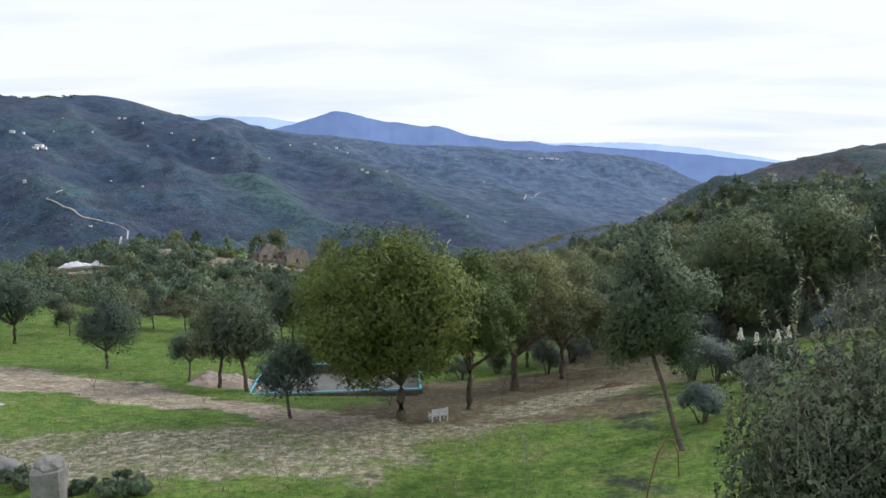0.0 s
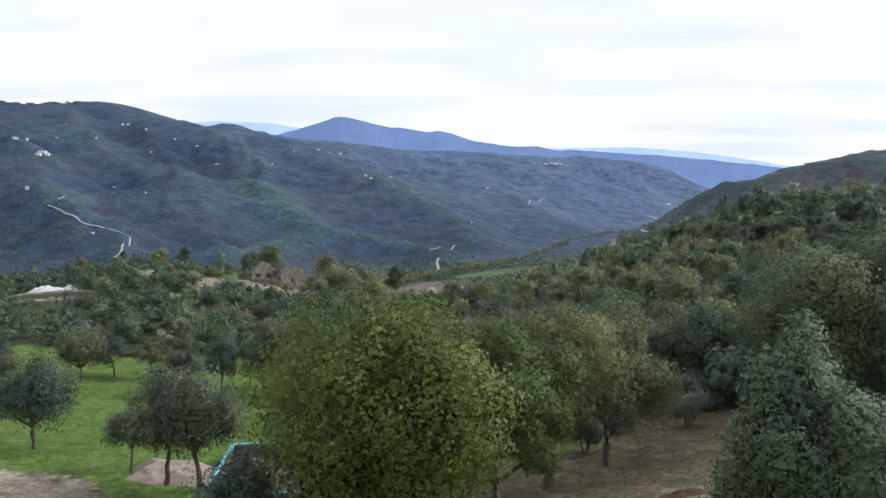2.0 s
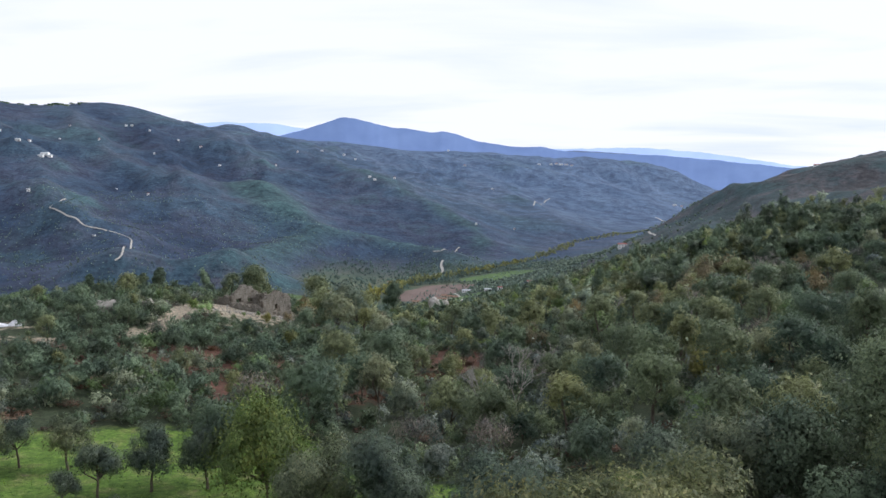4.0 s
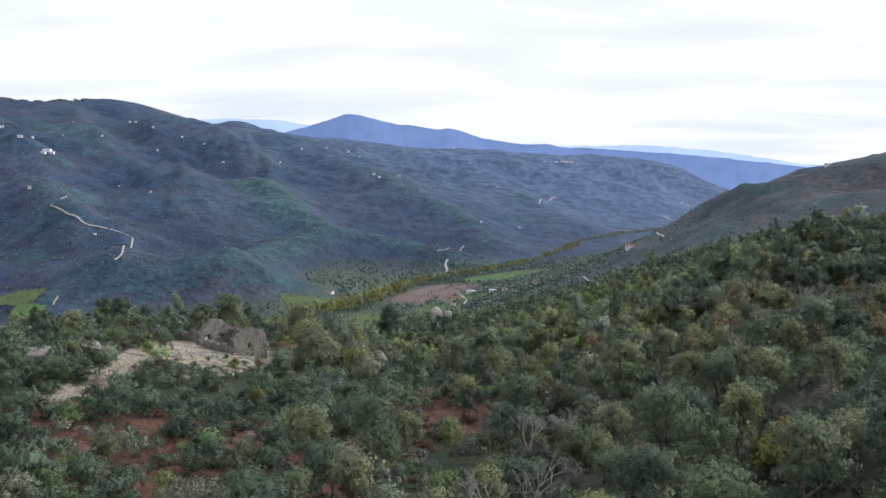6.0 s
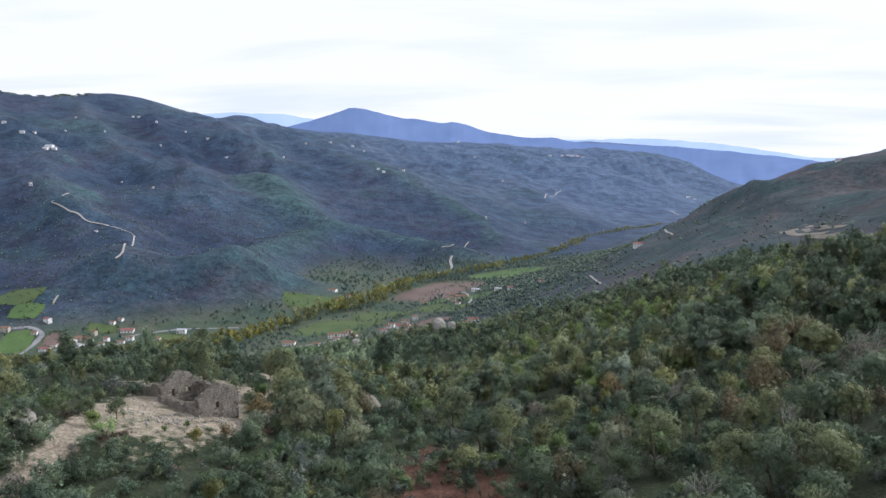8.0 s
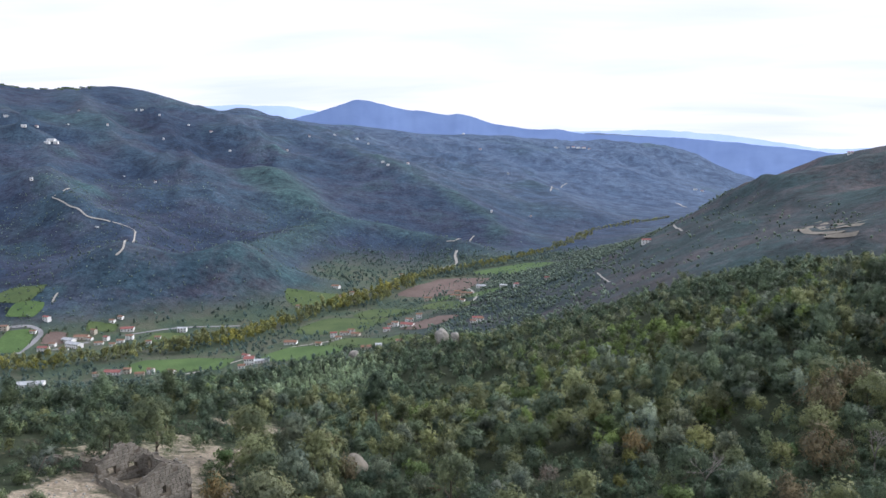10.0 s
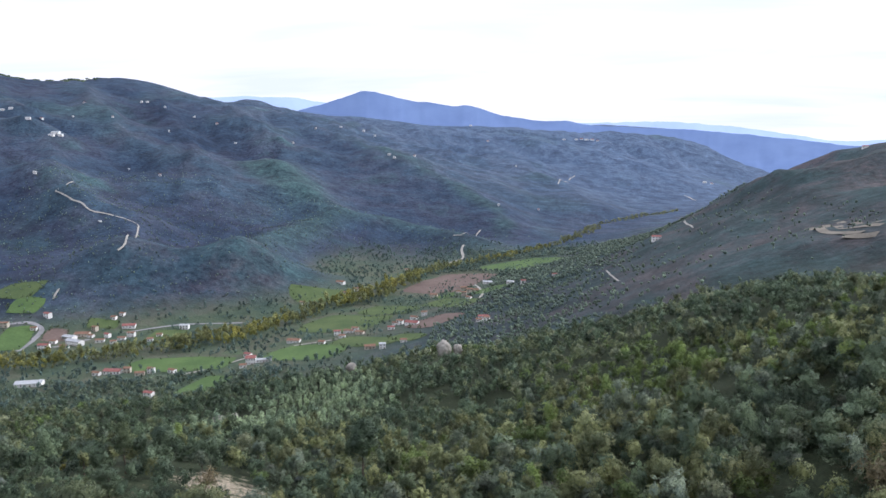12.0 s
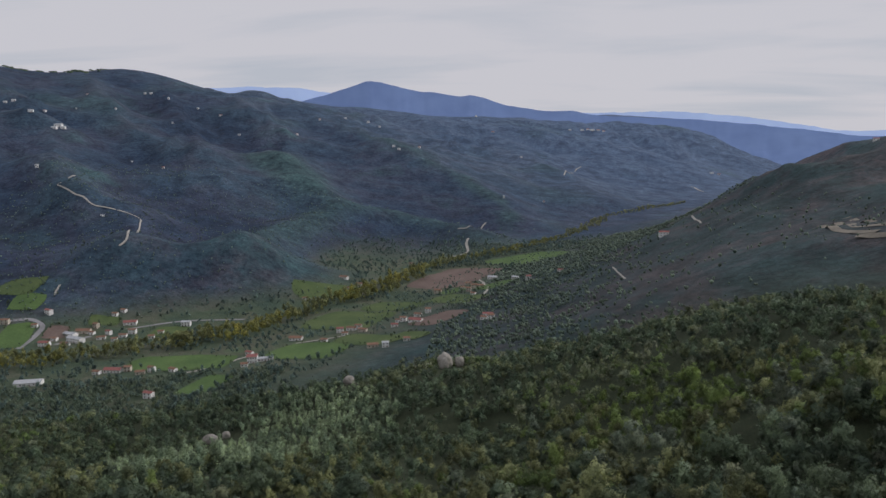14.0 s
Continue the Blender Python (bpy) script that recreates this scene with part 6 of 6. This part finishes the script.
GAP_T = [crown_template(k, 2.6, 4.0, 70, 0.56, 6, 0.21, 0.8, core=0.5, shape=BALL_0) for k in range(130, 138)]
gx, gy = scatter(4600, (-80, 110, 56, 172), gap_test, 32)
tone = -0.3 * soft_step(10, 40, gx) + fbm(gx, gy, 30, 3, 62) + np.random.default_rng(15).normal(size=len(gx)) * 0.6
size = np.random.default_rng(16).uniform(0.4, 1.05, len(gx)) * np.where((gx < -17) & (gy < 138), 0.6, 1.0)
for name, low, high, mat, words in (("dark_undergrowth", -9, -0.2, M_DARK, "dark evergreen undergrowth between the trees"), ("green_undergrowth", -0.2, 0.5, M_MID, "green undergrowth between the trees"),
                                    ("grey_undergrowth", 0.5, 1.0, M_GREY, "grey-green undergrowth between the trees"), ("bracken", 1.0, 9, M_RUST, "rust-brown withered bracken between bushes")):
    k = (tone >= low) & (tone < high)
    tagged(new(name, stamp(name, GAP_T, gx[k], gy[k], size[k] * (0.9 if name == "bracken" else 1), 75, mat, 0.2, 0.35 if name == "bracken" else 1.0, 7.5)), words, "undergrowth", kind="stuff")


def brow_test(x, y, rng):
    return (woody(x, y) > 0.4) & (np.abs(x) < 20 + (y - 20) * 0.6)


BROW_T = [crown_template(k, 2.2, 3.4, 110, 0.41, 8, 0.21, 0.75, core=0.5, shape=BALL_0) for k in range(150, 158)]
bx, by = scatter(950, (-78, -10, 74, 136), brow_test, 34)
tone = fbm(bx, by, 14, 3, 63) + np.random.default_rng(25).normal(size=len(bx)) * 0.35
size = np.random.default_rng(26).uniform(0.55, 1.25, len(bx))
for name, low, high, mat, words in (("dark_scrub", -9, 0.3, M_DARK, "dense dark green scrub on the brow"), ("green_scrub", 0.3, 0.5, M_BRIGHT, "dense green scrub on the brow"),
                                    ("grey_scrub", 0.5, 0.72, M_OLIVE, "grey-green scrub on the brow"), ("rust_scrub", 0.72, 9, M_RUST, "rust-brown bracken on the brow")):
    k = (tone >= low) & (tone < high)
    tagged(new(name, stamp(name, BROW_T, bx[k], by[k], size[k], 78, mat, 0.2, 0.35 if name == "rust_scrub" else 1.0, 9.0)), words, "scrub", kind="stuff")


def euca_test(x, y, rng):
    return (oval(x, y, -57, 286, 34, 50, -15) + 0.15 * fbm(x, y, 20, 2, 5) > 0) & off_boulders(x, y)


EUCA_T = [crown_template(k, 7.0, 2.4, 26, 0.8, 4, 0.3, 0.7, core=0.7, shape=BALL_0) for k in range(140, 145)]
ex, ey = scatter(3600, (-120, 0, 225, 345), euca_test, 33)
tagged(new("eucalyptus_grove", stamp("eucalyptus_grove", EUCA_T, ex, ey, np.random.default_rng(3).uniform(0.6, 1.05, len(ex)), 72, M_EUCA, spray=3.6)),
       "pale green young eucalyptus grove on the slope", "woodland", kind="stuff")

# river trees, hedges and valley woods
RIVER_LINE = ((-480, 746), (-452, 753), (-424, 761), (-390, 770), (-357, 784), (-312, 812), (-262, 840), (-231, 878), (-207, 936), (-170, 996), (-134, 1042), (-100, 1123), (-81, 1197), (-37, 1304), (20, 1334), (93, 1430), (160, 1530), (252, 1736), (306, 1901), (386, 1968), (492, 2116), (597, 2283))
POPLAR_T = [crown_template(k, 14, 8, 20, 1.8, 5, 0.26, 0.8, 2.0, 0.8, BALL_0) for k in range(120, 125)]


VALLEY_T = [crown_template(k, 13, 9, 16, 2.2, 4, 0.26, 0.8, core=0.9, shape=BALL_0) for k in range(125, 129)]


def river_test(x, y, rng):
    return line_distance(x, y, RIVER_LINE) < np.interp(y, (700, 1150, 1500, 2400), (19, 17, 15, 10)) * np.clip(1 + 0.55 * fbm(x, y, 34, 3, 17), 0.1, 1.5)


vx, vy = scatter(70000, (-560, 640, 720, 2400), river_test, 35)
YELLOW_REACHES = (((-480, 738), (-400, 760)), ((-262, 832), (-220, 905)), ((-160, 1000), (-100, 1120), (-84, 1190)), ((30, 1345), (150, 1510)))
vt = 0.5 * fbm(vx, vy, 40, 2, 18) + np.random.default_rng(8).normal(size=len(vx)) * 0.3 - 0.64
for reach in YELLOW_REACHES:
    vt = vt + 0.9 * np.clip(1.3 - line_distance(vx, vy, reach) / 22, 0, 1)
vs = np.random.default_rng(9).uniform(0.45, 1.3, len(vx)) * np.interp(vy, (700, 1150, 1500, 2400), (1.0, 1.0, 0.65, 0.5))
for name, low, high, mat, words in (("yellow_poplars", 0.15, 9, M_YELLOW, "yellow autumn poplars lining the river"), ("river_trees", -9, 0.15, M_MID, "dull green trees lining the river")):
    k = (vt >= low) & (vt < high)
    tagged(new(name, stamp(name, POPLAR_T, vx[k], vy[k], vs[k], 73, mat, spray=1.3)), words, "trees", kind="stuff")


def free_of_fields(x, y):
    ok = np.ones(len(x), bool)
    for cx, cy, lx, ly, turn, _ in FIELDS:
        ok &= oval(x, y, cx, cy, lx * 0.6, ly * 0.6, turn) < 0
    for pts, wide, _, _ in ROADS:
        ok &= line_distance(x, y, pts) > wide * 0.5 + 6
    for hx, hy, lx, _ in VALLEY_HOUSES + ((-205, 742, 22, "r"), (-389, 697, 24, "g")):
        ok &= ((x - hx) / (lx * 0.5 + 6)) ** 2 + ((y - hy + 7) / 14) ** 2 > 1
    return ok


def valley_test(x, y, rng):
    level = far_side(x, y) < FLOOR + 16
    dense = 0.4 + 0.5 * (fbm(x, y, 90, 3, 19) > 0.25) + 0.9 * soft_step(765, 725, y - 0.14 * x)
    return in_view(x, y, 0.72) & level & (near_hill(x, y) < FLOOR + 60) & free_of_fields(x, y) & (rng.uniform(size=len(x)) < dense)


ox, oy = scatter(17000, (-640, 260, 500, 1500), valley_test, 37)
tagged(new("valley_trees", stamp("valley_trees", VALLEY_T, ox, oy, np.random.default_rng(4).uniform(0.3, 0.8, len(ox)), 74, M_BLUEGREEN, spray=1.2)),
       "scattered green trees and hedges among valley fields", "trees", kind="stuff")


qx, qy = scatter(5200, (-430, -165, 455, 712), lambda x, y, r: free_of_fields(x, y) & in_view(x, y, 0.72) & (y - 0.16 * x < 756), 41)
tagged(new("riverside_woodland", stamp("riverside_woodland", VALLEY_T, qx, qy, np.random.default_rng(42).uniform(0.3, 0.56, len(qx)), 84, M_BLUEGREEN, spray=1.4)),
       "dense blue-green woods below the farms", "woodland", kind="stuff")


hx, hy = [], []
rng = np.random.default_rng(39)
for cx, cy, lx, ly, turn, _ in FIELDS:
    c, q = math.cos(radians(turn)), math.sin(radians(turn))
    for k in range(26):
        a = rng.uniform(0, 2 * math.pi)
        u, v = lx * 0.5 * math.cos(a) * rng.uniform(0.95, 1.1), ly * 0.5 * math.sin(a) * rng.uniform(0.95, 1.1)
        hx.append(cx + u * c - v * q)
        hy.append(cy + u * q + v * c)
tagged(new("hedges", stamp("hedges", VALLEY_T, np.array(hx), np.array(hy), rng.uniform(0.12, 0.45, len(hx)), 79, M_DARK, spray=1.2)), "dark hedges and bushes along the field edges", "hedge", kind="stuff")


def lower_test(x, y, rng):
    return in_view(x, y, 0.62) & (near_hill(x, y) > far_side(x, y) - 14) & free_of_fields(x, y)


lx_, ly_ = scatter(16000, (-360, 230, 395, 720), lower_test, 40)
half = np.random.default_rng(17).uniform(size=len(lx_)) < 0.5
for name, k, mat, words in (("lower_woodland", half, M_MID, "green woods on the lower slope above the valley"), ("lower_dark_woodland", ~half, M_BLUEGREEN, "blue-green woods on the lower slope above the valley")):
    tagged(new(name, stamp(name, VALLEY_T, lx_[k], ly_[k], np.random.default_rng(18).uniform(0.28, 0.6, int(k.sum())), 80, mat, spray=1.4)), words, "woodland", kind="stuff")


def flank_test(x, y, rng):
    z = far_side(x, y) - FLOOR
    roads = np.ones(len(x), bool)
    for pts, wide, _, _ in ROADS[4:]:
        roads &= line_distance(x, y, pts) > wide + 5
    return in_view(x, y, 0.6) & (z > 3) & (z < 150) & (near_hill(x, y) < far_side(x, y)) & free_of_fields(x, y) & roads & (rng.uniform(size=len(x)) < np.clip(0.45 + 0.55 * (fbm(x, y, 110, 3, 29) > 0) + soft_step(60, 20, z), 0, 1) * (1 - 0.85 * soft_step(45, 110, z)))


FLANK_T = [crown_template(k, 13, 9, 8, 2.6, 3, 0.3, 0.6, core=1.0, shape=BALL_0) for k in range(160, 164)]
fx, fy = scatter(25000, (-40, 700, 560, 1450), flank_test, 38)
tagged(new("flank_woodland", stamp("flank_woodland", FLANK_T, fx, fy, np.random.default_rng(14).uniform(0.2, 0.5, len(fx)) * np.interp(far_side(fx, fy) - FLOOR, (80, 170), (1.0, 0.6)), 77, M_BLUEGREEN)),
       "blue-green woods on the lower flank of the valley", "woodland", kind="stuff")

# ---- far slopes ----
def far_clumps(name, n, box, test, seed, lo, hi, mat, words):
    rng = np.random.default_rng(seed)
    base = np.concatenate([[(x, y, z) for x in (-0.7, 0.7) for y in (-0.7, 0.7) for z in (-0.6, 0.55)], [(0, 0, 1.0)]])
    tris = np.array([(1, 3, 8), (3, 7, 8), (7, 5, 8), (5, 1, 8), (0, 1, 5), (0, 5, 4), (2, 7, 3), (2, 6, 7), (0, 2, 3), (0, 3, 1), (4, 5, 7), (4, 7, 6)])
    x, y = scatter(n, box, test, seed)
    z = height(x, y)
    s = rng.uniform(lo, hi, len(x))
    jit = 1 + rng.normal(size=(len(x), len(base), 1)) * 0.22
    verts = base[None] * jit * s[:, None, None] * (1, 1, 0.45) + np.stack([x, y, z + 0.05 * s], -1)[:, None]
    idx = tris[None] + (np.arange(len(x)) * len(base))[:, None, None]
    me = tris_data(name, verts.reshape(-1, 3), idx.reshape(-1, 3), mat, True)
    me.attributes.new("far", "FLOAT", "POINT").data.foreach_set("value", np.ones(len(me.vertices), np.float32))
    me.attributes.new("ridge", "FLOAT", "POINT").data.foreach_set("value", np.repeat(ridge_shade(x, y), len(base)).astype(np.float32))
    tagged(new(name, me), words, "woodland", kind="stuff")


def far_test(x, y, rng):
    back = far_side(x, y) > FLOOR + 8
    roads = np.ones(len(x), bool)
    for pts, wide, _, _ in ROADS[:6]:
        roads &= line_distance(x, y, pts) > wide + 6
    return in_view(x, y, 0.7) & back & roads & (near_hill(x, y) < far_side(x, y)) & (rng.uniform(size=len(x)) < 0.25 + 0.75 * (fbm(x, y, 160, 3, 23) > -0.1))


wx, wy = scatter(7000, (-760, 160, 860, 1650), far_test, 44)
pick = np.random.default_rng(45).uniform(size=len(wx)) < 0.55
for name, k, mat, words in (("hillside_woodland", pick, M_BLUEGREEN, "scattered blue-green trees on the far hillside"), ("hillside_scrub", ~pick, M_BLUEGREEN, "scattered dark bushes on the far hillside")):
    tagged(new(name, stamp(name, FLANK_T, wx[k], wy[k], np.random.default_rng(46).uniform(0.14, 0.34, int(k.sum())), 82, mat)), words, "woodland", kind="stuff")
far_clumps("ridge_pines", 240, (-1640, -1320, 2450, 2760), lambda x, y, r: far_side(x, y) > 262, 45, 4.0, 8.0, M_DARK, "dark pines along the ridge top")

# ---- grass and dry stalks in the garden ----
def grass_test(x, y, rng):
    c = covers(x, y)
    return rng.uniform(size=len(x)) < c["grass"] * 0.9


def blades(name, x, y, tall, wide, mat, words, seed):
    rng = np.random.default_rng(seed)
    n = len(x)
    a = rng.uniform(0, 2 * math.pi, n)
    s = np.stack([np.cos(a), np.sin(a), np.zeros(n)], -1) * wide * rng.uniform(0.6, 1.4, (n, 1))
    base = np.stack([x, y, height(x, y) - 0.03], -1)
    tip = base + np.stack([rng.normal(size=n) * 0.35, rng.normal(size=n) * 0.35, np.ones(n)], -1) * tall * rng.uniform(0.5, 1.3, (n, 1))
    tagged(new(name, quads_data(name, np.stack([base - s, base + s, tip + s * 0.3, tip - s * 0.3], 1), mat)), words, "grass", kind="stuff")


gx, gy = scatter(40000, (-40, 30, 17, 74), grass_test, 51)
dx_, dy_ = scatter(9000, (-30, 24, 16, 42), lambda x, y, r: r.uniform(size=len(x)) < covers(x, y)["straw"] * (0.4 + 0.6 * (fbm(x, y, 1.6, 2, 71) > 0)), 53)
blades("dry_grass", dx_, dy_, 0.16, 0.03, M_STRAW, "pale dry grass stalks on the trampled ground", 54)
blades("grass", gx, gy, 0.12, 0.022, M_GRASSBLADE, "short green grass tufts in the garden", 52)


for x, y, seed, tall, mat in ((-5.6, 24.6, 201, 2.2, M_PALEBARK), (-4.4, 25.2, 202, 1.9, M_PALEBARK), (2.8, 24.6, 203, 2.4, M_PALEBARK), (5.2, 27.8, 204, 2.2, M_PALEBARK), (1.2, 27.5, 205, 1.7, M_PALEBARK),
                              (-19.5, 41, 206, 1.4, M_BARK), (-12.4, 38, 207, 1.0, M_BARK), (-8.5, 37, 208, 1.1, M_BARK), (-2.6, 35.4, 209, 2.0, M_BARK), (3.0, 37.5, 210, 3.2, M_BARK), (5.2, 42, 211, 2.6, M_BARK),
                              (6.6, 39.5, 212, 2.0, M_BARK), (10.8, 47, 213, 2.6, M_BARK), (-9.4, 24.3, 214, 1.6, M_PALEBARK), (8.6, 45, 215, 2.8, M_BARK)):
    ob = thing("bare_sapling", x, y, ground_at(x, y), "thin leafless sapling on the grass", "sapling", "bare saplings")
    child("branch_work", bare_tree_mesh(seed, tall, 0.018, mat, 3), ob)
